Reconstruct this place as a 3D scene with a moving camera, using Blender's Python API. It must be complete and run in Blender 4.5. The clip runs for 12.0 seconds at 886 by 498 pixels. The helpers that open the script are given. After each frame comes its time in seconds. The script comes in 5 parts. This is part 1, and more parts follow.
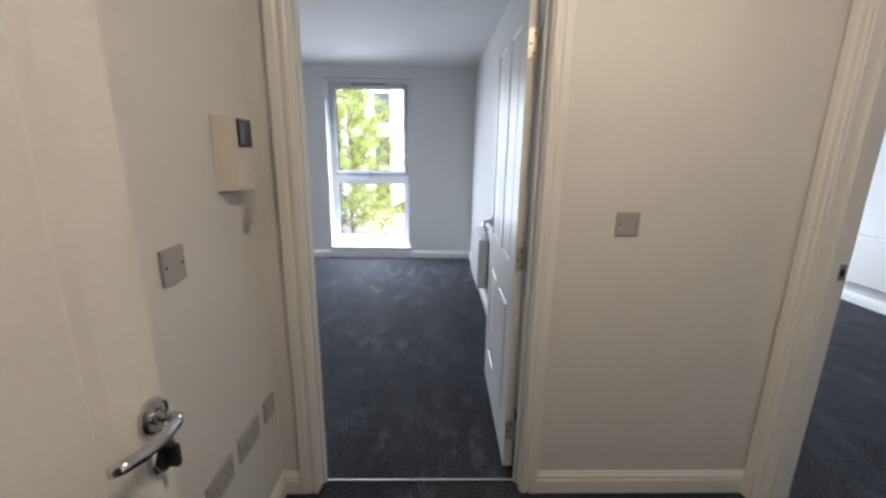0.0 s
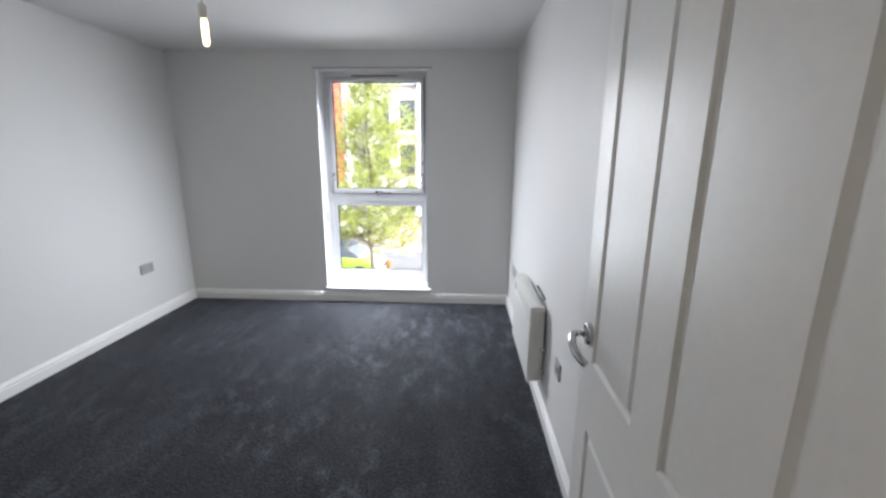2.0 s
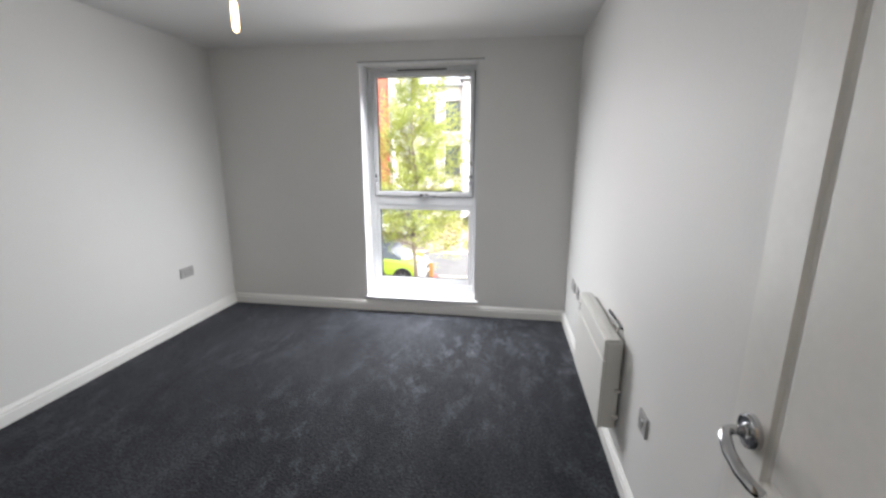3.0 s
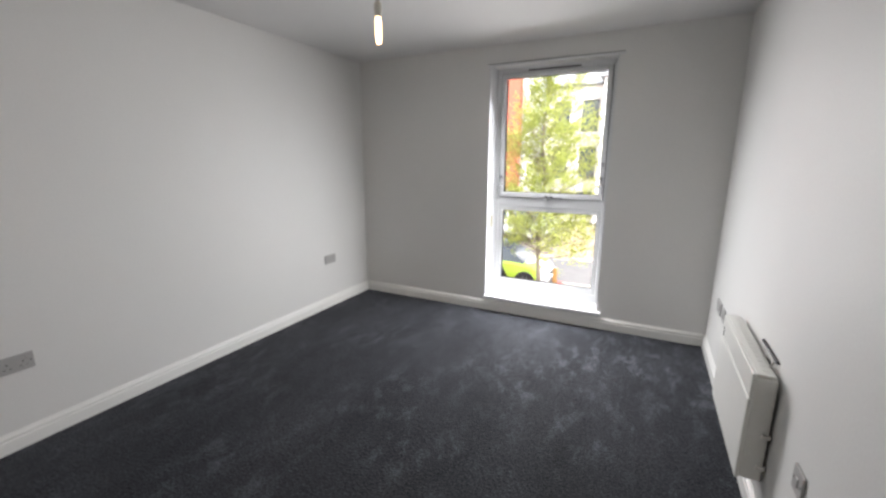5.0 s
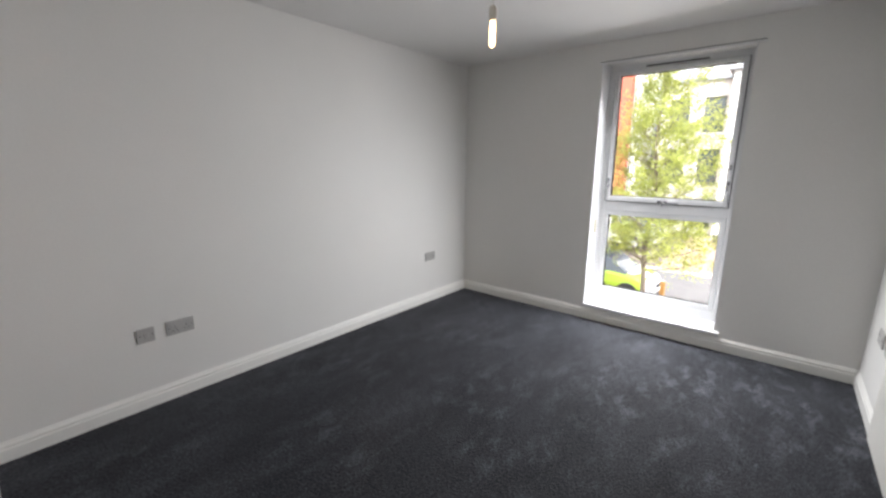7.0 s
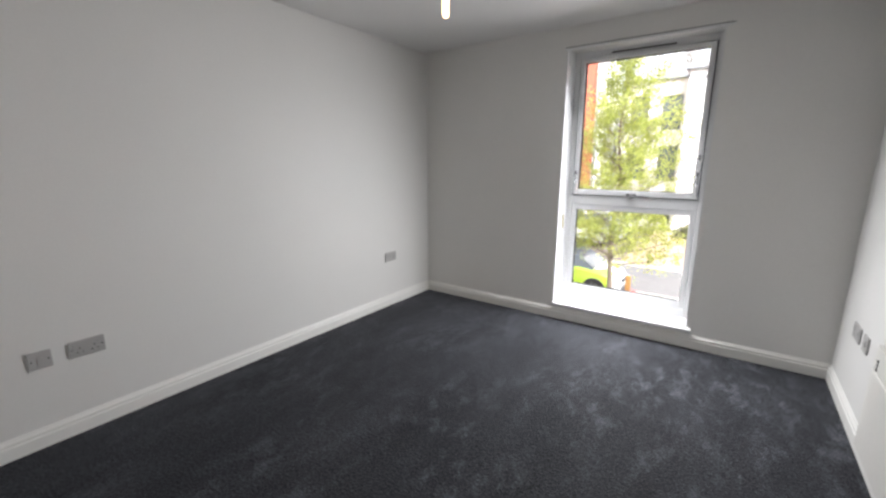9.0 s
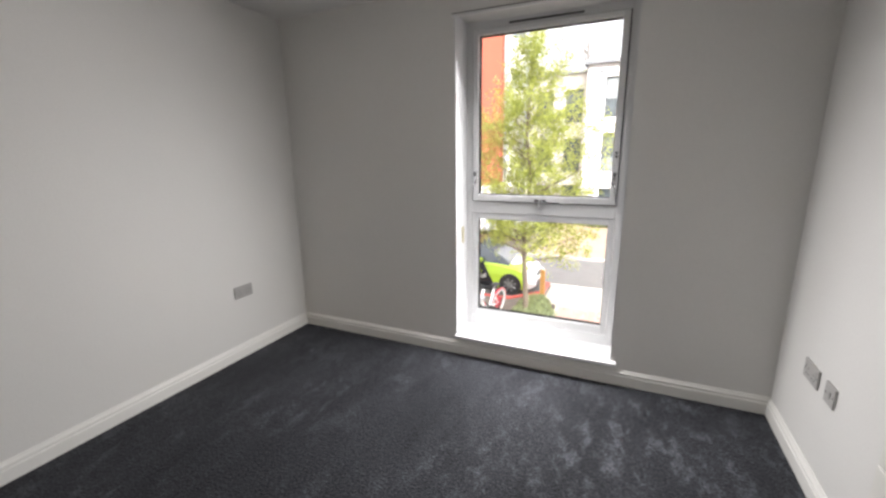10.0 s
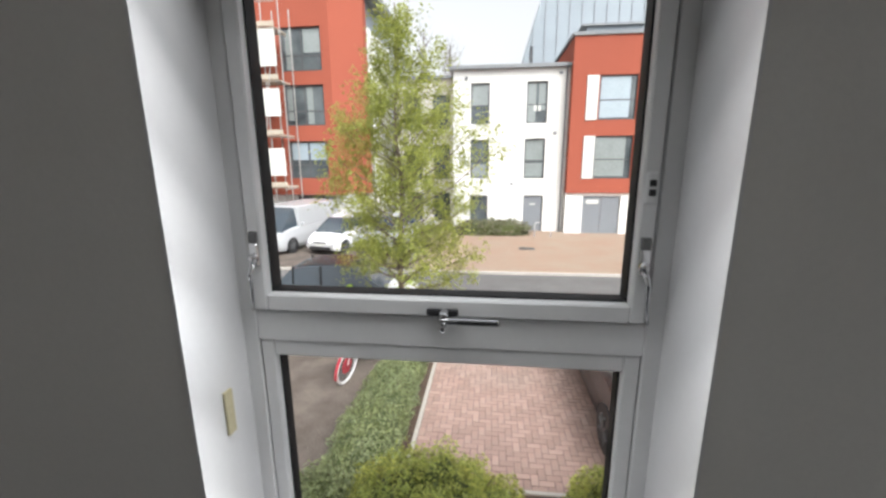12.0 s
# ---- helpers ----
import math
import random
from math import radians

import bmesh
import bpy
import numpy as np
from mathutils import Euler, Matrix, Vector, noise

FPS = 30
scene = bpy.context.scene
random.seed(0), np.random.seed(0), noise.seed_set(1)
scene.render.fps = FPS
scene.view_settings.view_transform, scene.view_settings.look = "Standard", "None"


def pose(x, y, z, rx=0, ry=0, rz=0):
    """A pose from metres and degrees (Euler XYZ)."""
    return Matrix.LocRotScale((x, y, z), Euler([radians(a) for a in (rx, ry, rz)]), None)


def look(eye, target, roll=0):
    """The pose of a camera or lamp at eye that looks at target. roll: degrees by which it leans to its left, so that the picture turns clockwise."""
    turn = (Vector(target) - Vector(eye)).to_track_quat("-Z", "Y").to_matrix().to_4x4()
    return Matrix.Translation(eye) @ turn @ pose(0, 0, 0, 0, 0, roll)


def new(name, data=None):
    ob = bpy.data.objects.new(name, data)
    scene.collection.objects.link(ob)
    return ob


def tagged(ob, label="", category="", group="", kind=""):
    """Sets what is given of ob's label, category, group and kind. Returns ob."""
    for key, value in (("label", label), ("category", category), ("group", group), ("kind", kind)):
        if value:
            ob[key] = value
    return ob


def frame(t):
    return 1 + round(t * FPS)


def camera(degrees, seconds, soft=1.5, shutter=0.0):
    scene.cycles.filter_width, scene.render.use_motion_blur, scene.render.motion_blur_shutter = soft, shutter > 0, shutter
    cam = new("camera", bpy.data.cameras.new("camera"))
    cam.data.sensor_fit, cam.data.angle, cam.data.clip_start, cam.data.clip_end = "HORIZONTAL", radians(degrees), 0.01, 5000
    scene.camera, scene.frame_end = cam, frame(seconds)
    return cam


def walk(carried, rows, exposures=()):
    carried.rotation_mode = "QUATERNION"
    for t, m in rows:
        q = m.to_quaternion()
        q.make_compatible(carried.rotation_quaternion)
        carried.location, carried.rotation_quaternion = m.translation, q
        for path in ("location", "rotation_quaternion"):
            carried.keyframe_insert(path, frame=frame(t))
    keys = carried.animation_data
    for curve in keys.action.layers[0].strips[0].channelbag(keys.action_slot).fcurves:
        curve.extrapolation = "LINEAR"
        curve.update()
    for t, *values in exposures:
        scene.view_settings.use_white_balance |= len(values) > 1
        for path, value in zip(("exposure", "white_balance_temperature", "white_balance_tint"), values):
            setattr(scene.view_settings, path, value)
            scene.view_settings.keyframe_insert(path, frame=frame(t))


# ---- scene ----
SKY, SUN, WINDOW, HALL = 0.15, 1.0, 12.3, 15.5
cam = camera(94.9, 12.0, soft=2.7)
PATH = [
    (0, (0.941, 0.96, 1.43), (0.987, 2.901, 0.951), 0.9),
    (0.5, (0.954, 1.299, 1.452), (0.97, 3.241, 0.975), 0.7),
    (1, (0.942, 1.632, 1.466), (0.929, 3.575, 0.992), 0.5),
    (1.5, (0.941, 1.959, 1.466), (0.902, 3.903, 0.999), 0.4),
    (2, (0.946, 2.323, 1.463), (0.861, 4.271, 1.017), 0.4),
    (2.5, (0.9, 2.528, 1.447), (0.731, 4.472, 1.007), 0.1),
    (3, (0.871, 2.663, 1.454), (0.578, 4.591, 1.012), 0.2),
    (5, (0.916, 2.678, 1.442), (0.044, 4.425, 1.009), 0.1),
    (5.5, (0.905, 2.659, 1.43), (-0.081, 4.347, 1.006), 0.2),
    (6, (0.91, 2.654, 1.417), (-0.19, 4.271, 1.0), 0.4),
    (6.5, (0.905, 2.643, 1.439), (-0.284, 4.194, 1.014), 0.2),
    (7, (0.897, 2.622, 1.427), (-0.356, 4.124, 1.007), 0.3),
    (9, (0.798, 2.87, 1.375), (-0.338, 4.46, 0.95), 0.0),
    (9.5, (0.743, 3.285, 1.408), (-0.233, 4.974, 0.966), -0.2),
    (10, (0.635, 3.734, 1.416), (-0.171, 5.506, 0.959), -0.8),
    (10.5, (0.51, 4.157, 1.436), (-0.107, 6.008, 0.997), -0.4),
    (11, (0.407, 4.643, 1.437), (-0.058, 6.538, 0.997), -0.3),
    (11.5, (0.286, 5.099, 1.442), (-0.056, 7.02, 1.002), -0.4),
    (12, (0.22, 5.542, 1.459), (-0.007, 7.48, 1.021), -0.4),
]
EXPOSURES = [(0.0, 2.25, 5450, 10), (1.5, 2.2, 5600, 10), (2.5, 2.15, 6100, 10), (5.0, 2.1, 6300, 11), (9.0, 2.05, 6300, 11),
             (10.0, 1.8, 6550, 12), (10.5, 1.5, 6650, 13), (11.0, 1.2, 6650, 12), (11.5, 0.87, 6550, 10), (12.0, 0.70, 6350, 9)]
walk(cam, [(t, look(eye, target, roll)) for t, eye, target, roll in PATH], EXPOSURES)


# ---- light ----
world = bpy.data.worlds.new("world")
scene.world = world
world.use_nodes = True
wn = world.node_tree
sky = wn.nodes.new("ShaderNodeTexSky")
sky.sky_type, sky.sun_disc = "NISHITA", False
sky.sun_elevation, sky.sun_rotation = radians(49), radians(143)
sky.air_density, sky.dust_density, sky.ozone_density = 1.0, 6.0, 1.0
# an overcast sky: the blue is washed out towards white
grey = wn.nodes.new("ShaderNodeHueSaturation")
grey.inputs["Saturation"].default_value, grey.inputs["Value"].default_value = 0.09, 1.35
bg = wn.nodes["Background"]
bg.inputs["Strength"].default_value = SKY
wn.links.new(sky.outputs[0], grey.inputs["Color"])
wn.links.new(grey.outputs[0], bg.inputs["Color"])

sun = new("sun", bpy.data.lights.new("sun", "SUN"))
sun.data.energy, sun.data.angle, sun.data.color = SUN, radians(15), (1.0, 0.97, 0.92)
sun.matrix_basis = look((0, 0, 30), (-9.0, 12.0, 13.0))

# the sky's light just inside the panes, falling inwards and down
def skylight(x, y, w, z0, z1, n, watts):
    h = (z1 - z0) / n
    for k in range(n):
        glow = new("window_light", bpy.data.lights.new("window_light", "AREA"))
        glow.data.shape, glow.data.size, glow.data.size_y = "RECTANGLE", w, h * 0.98
        glow.data.energy, glow.data.color = watts / n, (0.98, 0.975, 0.965)
        z = z0 + h * (k + 0.5)
        glow.matrix_basis = look((x, y, z), (x - 0.07, y - 1.0, z - DOWN))


DOWN = 0.75
skylight(0.085, 6.262, 0.72, 0.44, 1.0, 3, WINDOW * 0.40)
skylight(0.085, 6.262, 0.72, 1.10, 2.08, 4, WINDOW * 0.65)
skylight(3.6, 6.30, 1.05, 0.30, 2.2, 3, WINDOW * 1.6)


# ---- materials ----
def mat(name, color, rough=0.6, metal=0.0, vary=0.06, scale=3.0, grain=120.0, bump=0.05, spec=0.4, tint=None, patch=0.5, rand=0.0, island=False):
    """Base colour broken up at two scales, with fine relief. tint: a second colour that large patches go to."""
    m = bpy.data.materials.new(name)
    m.use_nodes = True
    nt = m.node_tree
    b = nt.nodes["Principled BSDF"]
    b.inputs["Roughness"].default_value, b.inputs["Metallic"].default_value = rough, metal
    b.inputs["Specular IOR Level"].default_value = spec
    tc = nt.nodes.new("ShaderNodeTexCoord")
    big = nt.nodes.new("ShaderNodeTexNoise")
    big.inputs["Scale"].default_value, big.inputs["Detail"].default_value, big.inputs["Roughness"].default_value = scale, 5, 0.6
    fine = nt.nodes.new("ShaderNodeTexNoise")
    fine.inputs["Scale"].default_value, fine.inputs["Detail"].default_value = grain, 3
    nt.links.new(tc.outputs["Object"], big.inputs["Vector"])
    nt.links.new(tc.outputs["Object"], fine.inputs["Vector"])
    ramp = nt.nodes.new("ShaderNodeValToRGB")
    c2 = tint or tuple(max(0.0, c * (1 - 2 * vary)) for c in color)
    ramp.color_ramp.elements[0].position, ramp.color_ramp.elements[1].position = 0.5 - patch / 2, 0.5 + patch / 2
    ramp.color_ramp.elements[0].color, ramp.color_ramp.elements[1].color = (*color, 1), (*c2, 1)
    nt.links.new(big.outputs["Fac"], ramp.inputs["Fac"])
    hsv = nt.nodes.new("ShaderNodeHueSaturation")
    nt.links.new(ramp.outputs["Color"], hsv.inputs["Color"])
    mr = nt.nodes.new("ShaderNodeMapRange")
    mr.inputs["From Min"].default_value, mr.inputs["From Max"].default_value = 0.25, 0.75
    mr.inputs["To Min"].default_value, mr.inputs["To Max"].default_value = 1 - vary, 1 + vary
    nt.links.new(fine.outputs["Fac"], mr.inputs["Value"])
    value = mr.outputs[0]
    if rand:
        src = nt.nodes.new("ShaderNodeNewGeometry") if island else nt.nodes.new("ShaderNodeObjectInfo")
        out = src.outputs["Random Per Island"] if island else src.outputs["Random"]
        r2 = nt.nodes.new("ShaderNodeMapRange")
        r2.inputs["To Min"].default_value, r2.inputs["To Max"].default_value = 1 - rand, 1 + rand
        nt.links.new(out, r2.inputs["Value"])
        mul = nt.nodes.new("ShaderNodeMath")
        mul.operation = "MULTIPLY"
        nt.links.new(value, mul.inputs[0])
        nt.links.new(r2.outputs[0], mul.inputs[1])
        value = mul.outputs[0]
    nt.links.new(value, hsv.inputs["Value"])
    nt.links.new(hsv.outputs["Color"], b.inputs["Base Color"])
    if bump:
        bp = nt.nodes.new("ShaderNodeBump")
        bp.inputs["Strength"].default_value, bp.inputs["Distance"].default_value = bump, 0.01
        nt.links.new(fine.outputs["Fac"], bp.inputs["Height"])
        nt.links.new(bp.outputs["Normal"], b.inputs["Normal"])
    return m


def glow_mat(name, color, strength):
    m = bpy.data.materials.new(name)
    m.use_nodes = True
    b = m.node_tree.nodes["Principled BSDF"]
    b.inputs["Base Color"].default_value = (*color, 1)
    b.inputs["Emission Color"].default_value, b.inputs["Emission Strength"].default_value = (*color, 1), strength
    return m


def glass_mat(name, tint=(1, 1, 1), rough=0.0):
    m = bpy.data.materials.new(name)
    m.use_nodes = True
    b = m.node_tree.nodes["Principled BSDF"]
    b.inputs["Base Color"].default_value = (*tint, 1)
    b.inputs["Roughness"].default_value, b.inputs["Transmission Weight"].default_value, b.inputs["IOR"].default_value = rough, 1.0, 1.01
    return m


def carpet_mat():
    """Short charcoal pile: broad brushed lays of the pile, a few paler scuffs, a fuzzy grain, and window sheen painted
    in.
    """
    m = mat("carpet", (0.020, 0.021, 0.025), 0.8, vary=0.6, scale=2.0, grain=85, bump=0.9, spec=0.10)
    nt = m.node_tree
    b = nt.nodes["Principled BSDF"]
    tc = nt.nodes["Texture Coordinate"]

    def cloud(scale, detail, rough, distort, stretch, turn):
        mp = nt.nodes.new("ShaderNodeMapping")
        mp.inputs["Scale"].default_value, mp.inputs["Rotation"].default_value = stretch, (0, 0, turn)
        nt.links.new(tc.outputs["Object"], mp.inputs["Vector"])
        n = nt.nodes.new("ShaderNodeTexNoise")
        for key, v in (("Scale", scale), ("Detail", detail), ("Roughness", rough), ("Distortion", distort)):
            n.inputs[key].default_value = v
        nt.links.new(mp.outputs["Vector"], n.inputs["Vector"])
        return n.outputs["Fac"]

    def ramp(fac, lo, hi, c0, c1):
        r = nt.nodes.new("ShaderNodeValToRGB")
        els = r.color_ramp.elements
        els[0].position, els[0].color = lo, (*c0, 1)
        els[1].position, els[1].color = hi, (*c1, 1)
        nt.links.new(fac, r.inputs["Fac"])
        return r.outputs["Color"]

    def mix(kind, fac, c0, c1):
        x = nt.nodes.new("ShaderNodeMixRGB")
        x.blend_type = kind
        if isinstance(fac, float):
            x.inputs[0].default_value = fac
        else:
            nt.links.new(fac, x.inputs[0])
        nt.links.new(c0, x.inputs[1])
        nt.links.new(c1, x.inputs[2])
        return x.outputs[0]

    lays = ramp(cloud(2.2, 5, 0.6, 0.0, (1.5, 0.55, 1), 0.45), 0.36, 0.68, (0.035, 0.0365, 0.0425), (0.061, 0.064, 0.074))
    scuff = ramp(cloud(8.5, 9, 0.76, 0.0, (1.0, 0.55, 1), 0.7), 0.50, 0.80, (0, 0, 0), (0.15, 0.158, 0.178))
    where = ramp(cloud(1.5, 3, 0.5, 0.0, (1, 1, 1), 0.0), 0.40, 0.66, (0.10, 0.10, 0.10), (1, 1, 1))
    tufts = ramp(cloud(60, 4, 0.75, 0.0, (1, 1, 1), 0.2), 0.32, 0.68, (0.42, 0.42, 0.42), (1, 1, 1))
    # the window's sheen on the pile, painted in as one broad paler patch
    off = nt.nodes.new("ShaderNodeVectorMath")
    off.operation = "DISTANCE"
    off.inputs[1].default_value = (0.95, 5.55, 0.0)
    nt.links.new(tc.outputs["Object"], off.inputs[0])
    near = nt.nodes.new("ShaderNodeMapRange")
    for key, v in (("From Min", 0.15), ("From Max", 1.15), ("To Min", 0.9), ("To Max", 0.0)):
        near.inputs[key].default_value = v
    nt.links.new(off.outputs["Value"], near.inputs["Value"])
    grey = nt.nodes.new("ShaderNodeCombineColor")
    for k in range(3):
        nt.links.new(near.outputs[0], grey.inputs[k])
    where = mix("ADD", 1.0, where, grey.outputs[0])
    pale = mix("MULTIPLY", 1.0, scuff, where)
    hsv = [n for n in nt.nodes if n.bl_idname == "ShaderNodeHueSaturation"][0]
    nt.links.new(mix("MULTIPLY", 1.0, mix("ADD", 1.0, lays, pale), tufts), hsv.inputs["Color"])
    b.inputs["Sheen Weight"].default_value, b.inputs["Sheen Roughness"].default_value = 0.16, 0.35
    b.inputs["Sheen Tint"].default_value = (0.62, 0.64, 0.7, 1)
    return m


WALL = mat("wall_paint", (0.75, 0.74, 0.72), 0.52, vary=0.018, scale=1.2, grain=90, bump=0.05, spec=0.3)
CEIL = mat("ceiling_paint", (0.77, 0.76, 0.75), 0.9, vary=0.012, scale=1.5, grain=70, bump=0.05, spec=0.15)
GLOSS = mat("gloss_paint", (0.83, 0.82, 0.79), 0.32, vary=0.015, scale=2.5, grain=40, bump=0.02, spec=0.45)
DOORP = mat("door_paint", (0.79, 0.775, 0.745), 0.40, vary=0.02, scale=2.0, grain=60, bump=0.02, spec=0.4)
UPVC = mat("white_upvc", (0.73, 0.735, 0.74), 0.35, vary=0.015, scale=4, grain=60, bump=0.01, spec=0.45)
SILL = mat("sill_paint", (0.70, 0.70, 0.71), 0.3, vary=0.015, scale=3, grain=50, bump=0.02)
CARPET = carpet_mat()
PLATE = mat("grey_plastic", (0.42, 0.41, 0.40), 0.35, vary=0.02, grain=80, bump=0.01)
PLATE_W = mat("cream_plastic", (0.72, 0.68, 0.60), 0.4, vary=0.03, scale=8, grain=80, bump=0.01)
HEAT = mat("heater_enamel", (0.74, 0.73, 0.69), 0.35, vary=0.02, scale=5, grain=70, bump=0.01)
DARK = mat("dark_plastic", (0.02, 0.02, 0.022), 0.5, vary=0.1, bump=0.02)
RUBBER = mat("black_gasket", (0.012, 0.012, 0.013), 0.7, vary=0.1, bump=0.02)
SCREEN = mat("screen_glass", (0.05, 0.07, 0.10), 0.12, vary=0.1, scale=6, bump=0.0, spec=0.6)
CHROME = mat("chrome", (0.62, 0.62, 0.63), 0.12, 1.0, vary=0.03, scale=20, grain=200, bump=0.01)
BRASS = mat("dull_brass", (0.66, 0.62, 0.52), 0.35, 1.0, vary=0.06, scale=30, grain=200, bump=0.02)
GLASS = glass_mat("window_glass")
BULB = glow_mat("lit_bulb", (1.0, 0.66, 0.33), 1.6)
FLEX = mat("white_flex", (0.7, 0.68, 0.64), 0.5, vary=0.03, bump=0.02)
YELLOWED = mat("yellowed_foam", (0.55, 0.50, 0.33), 0.8, vary=0.08, scale=25, bump=0.1)
FASCIA_IN = mat("grey_track", (0.16, 0.16, 0.16), 0.6, vary=0.05, bump=0.02)
TRIMM = mat("threshold_metal", (0.60, 0.60, 0.61), 0.3, 1.0, vary=0.06, scale=12, grain=150, bump=0.03)


# ---- building helpers ----
def part(name, bm, material, parent=None, label="", smooth=False):
    """Links a bmesh as one mesh object, under a thing or a part where one is given."""
    me = bpy.data.meshes.new(name)
    bmesh.ops.recalc_face_normals(bm, faces=bm.faces)
    bm.to_mesh(me)
    bm.free()
    me.materials.append(material)
    if smooth:
        for p in me.polygons:
            p.use_smooth = True
    ob = new(name, me)
    ob.parent = parent
    if label:
        ob["label"] = label
    return ob


def thing(name, m, label, category, group="", kind=""):
    e = new(name)
    e.empty_display_size = 0.1
    e.matrix_basis = m if isinstance(m, Matrix) else pose(*m)
    return tagged(e, label, category, group, kind)


def box(bm, x0, x1, y0, y1, z0, z1, bev=0.0, seg=1, m=None):
    x0, x1, y0, y1, z0, z1 = min(x0, x1), max(x0, x1), min(y0, y1), max(y0, y1), min(z0, z1), max(z0, z1)
    vs = [bm.verts.new((x, y, z)) for x in (x0, x1) for y in (y0, y1) for z in (z0, z1)]
    fs = [bm.faces.new([vs[i] for i in f]) for f in ((0, 1, 3, 2), (4, 6, 7, 5), (0, 4, 5, 1), (2, 3, 7, 6), (0, 2, 6, 4), (1, 5, 7, 3))]
    if bev:
        es = list({e for f in fs for e in f.edges})
        r = bmesh.ops.bevel(bm, geom=es, offset=bev, segments=seg, affect="EDGES", profile=0.5)
        vs = list({v for f in r["faces"] for v in f.verts} | {v for v in vs if v.is_valid})
    if m:
        bmesh.ops.transform(bm, matrix=m, verts=vs)
    return vs


def boxes(*rows, bev=0.0, seg=1):
    bm = bmesh.new()
    for r in rows:
        box(bm, *r, bev=bev, seg=seg)
    return bm


def tube(bm, pts, radius, sides=10, cap=True):
    """A round bar through the points; radius may be one number or one for each point."""
    pts = [Vector(p) for p in pts]
    rs = radius if isinstance(radius, (list, tuple)) else [radius] * len(pts)
    rings, side = [], None
    for i, p in enumerate(pts):
        d = (pts[min(i + 1, len(pts) - 1)] - pts[max(i - 1, 0)]).normalized()
        if side is None:
            side = d.orthogonal().normalized()
        side = (side - d * side.dot(d)).normalized()
        up = d.cross(side)
        rings.append([bm.verts.new(p + rs[i] * (math.cos(a) * side + math.sin(a) * up)) for a in [2 * math.pi * k / sides for k in range(sides)]])
    for a, b in zip(rings, rings[1:]):
        for k in range(sides):
            bm.faces.new((a[k], a[(k + 1) % sides], b[(k + 1) % sides], b[k]))
    if cap:
        bm.faces.new(rings[0][::-1])
        bm.faces.new(rings[-1])
    return bm


def lathe(bm, profile, m=None, sides=24):
    """Turns a profile of (radius, height) about z."""
    rings = []
    for r, z in profile:
        rings.append([bm.verts.new((r * math.cos(2 * math.pi * k / sides), r * math.sin(2 * math.pi * k / sides), z)) for k in range(sides)])
    for a, b in zip(rings, rings[1:]):
        for k in range(sides):
            bm.faces.new((a[k], a[(k + 1) % sides], b[(k + 1) % sides], b[k]))
    bm.faces.new(rings[0][::-1])
    bm.faces.new(rings[-1])
    if m:
        bmesh.ops.transform(bm, matrix=m, verts=[v for r in rings for v in r])
    return bm


def prism(bm, poly, p0, p1, u, w):
    """Sweeps a profile, given as pairs along u and w, from p0 to p1."""
    u, w, p0, p1 = Vector(u), Vector(w), Vector(p0), Vector(p1)
    a = [bm.verts.new(p0 + u * i + w * j) for i, j in poly]
    b = [bm.verts.new(p1 + u * i + w * j) for i, j in poly]
    for k in range(len(poly)):
        n = (k + 1) % len(poly)
        bm.faces.new((a[k], a[n], b[n], b[k]))
    bm.faces.new(a[::-1])
    bm.faces.new(b)
    return bm


SKIRT = [(0, 0), (0.017, 0), (0.017, 0.060), (0.0155, 0.064), (0.0095, 0.0665), (0.0095, 0.0705), (0.0145, 0.0735), (0.0145, 0.080), (0.0125, 0.085), (0.007, 0.091), (0.005, 0.098), (0.003, 0.100), (0, 0.100)]
ARCH = [(0, 0), (0, 0.011), (0.006, 0.015), (0.018, 0.015), (0.023, 0.010), (0.030, 0.010), (0.038, 0.016), (0.062, 0.019), (0.068, 0.016), (0.068, 0)]


def skirting(name, p0, p1, normal, label="white gloss skirting board along the carpet"):
    bm = bmesh.new()
    prism(bm, SKIRT, (*p0, 0.002), (*p1, 0.002), (*normal, 0), (0, 0, 1))
    return tagged(part(name, bm, GLOSS), label, "skirting", kind="structure")


# ---- the shell ----
XL, XR, YB, YD, YH, H = -1.812, 1.433, 6.25, 2.53, 2.41, 2.39
HX0, HX1, HY0 = 0.314, 2.30, 0.72
WX0, WX1, WZ0, WZ1 = -0.41, 0.621, 0.135, 2.235
DX0, DX1, DZ = 0.44, 1.345, 2.035


def wall(name, bm, label):
    return tagged(part(name, bm, WALL), label, "wall", kind="structure")


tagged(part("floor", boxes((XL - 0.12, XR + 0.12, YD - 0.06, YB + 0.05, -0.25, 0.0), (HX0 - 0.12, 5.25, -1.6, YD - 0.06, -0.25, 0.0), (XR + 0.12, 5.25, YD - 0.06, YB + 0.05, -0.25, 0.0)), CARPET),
       "charcoal short-pile carpet with brushed paler patches and painted window sheen", "carpet", kind="structure")
tagged(part("ceiling", boxes((XL - 0.12, 5.25, -1.6, YB + 0.05, H, H + 0.2)), CEIL), "plain white painted ceiling", "ceiling", kind="structure")
wall("wall_north", boxes((XL - 0.12, WX0, YB, YB + 0.3, 0, H), (WX1, 3.05, YB, YB + 0.3, 0, H), (4.15, 5.25, YB, YB + 0.3, 0, H), (3.05, 4.15, YB, YB + 0.3, 0, WZ0), (3.05, 4.15, YB, YB + 0.3, WZ1, H), (WX0, WX1, YB, YB + 0.3, 0, WZ0), (WX0, WX1, YB, YB + 0.3, WZ1, H)),
     "white painted bedroom wall round the tall window")
wall("wall_west", boxes((XL - 0.12, XL, YH, YB, 0, H)), "long white painted bedroom wall with sockets")
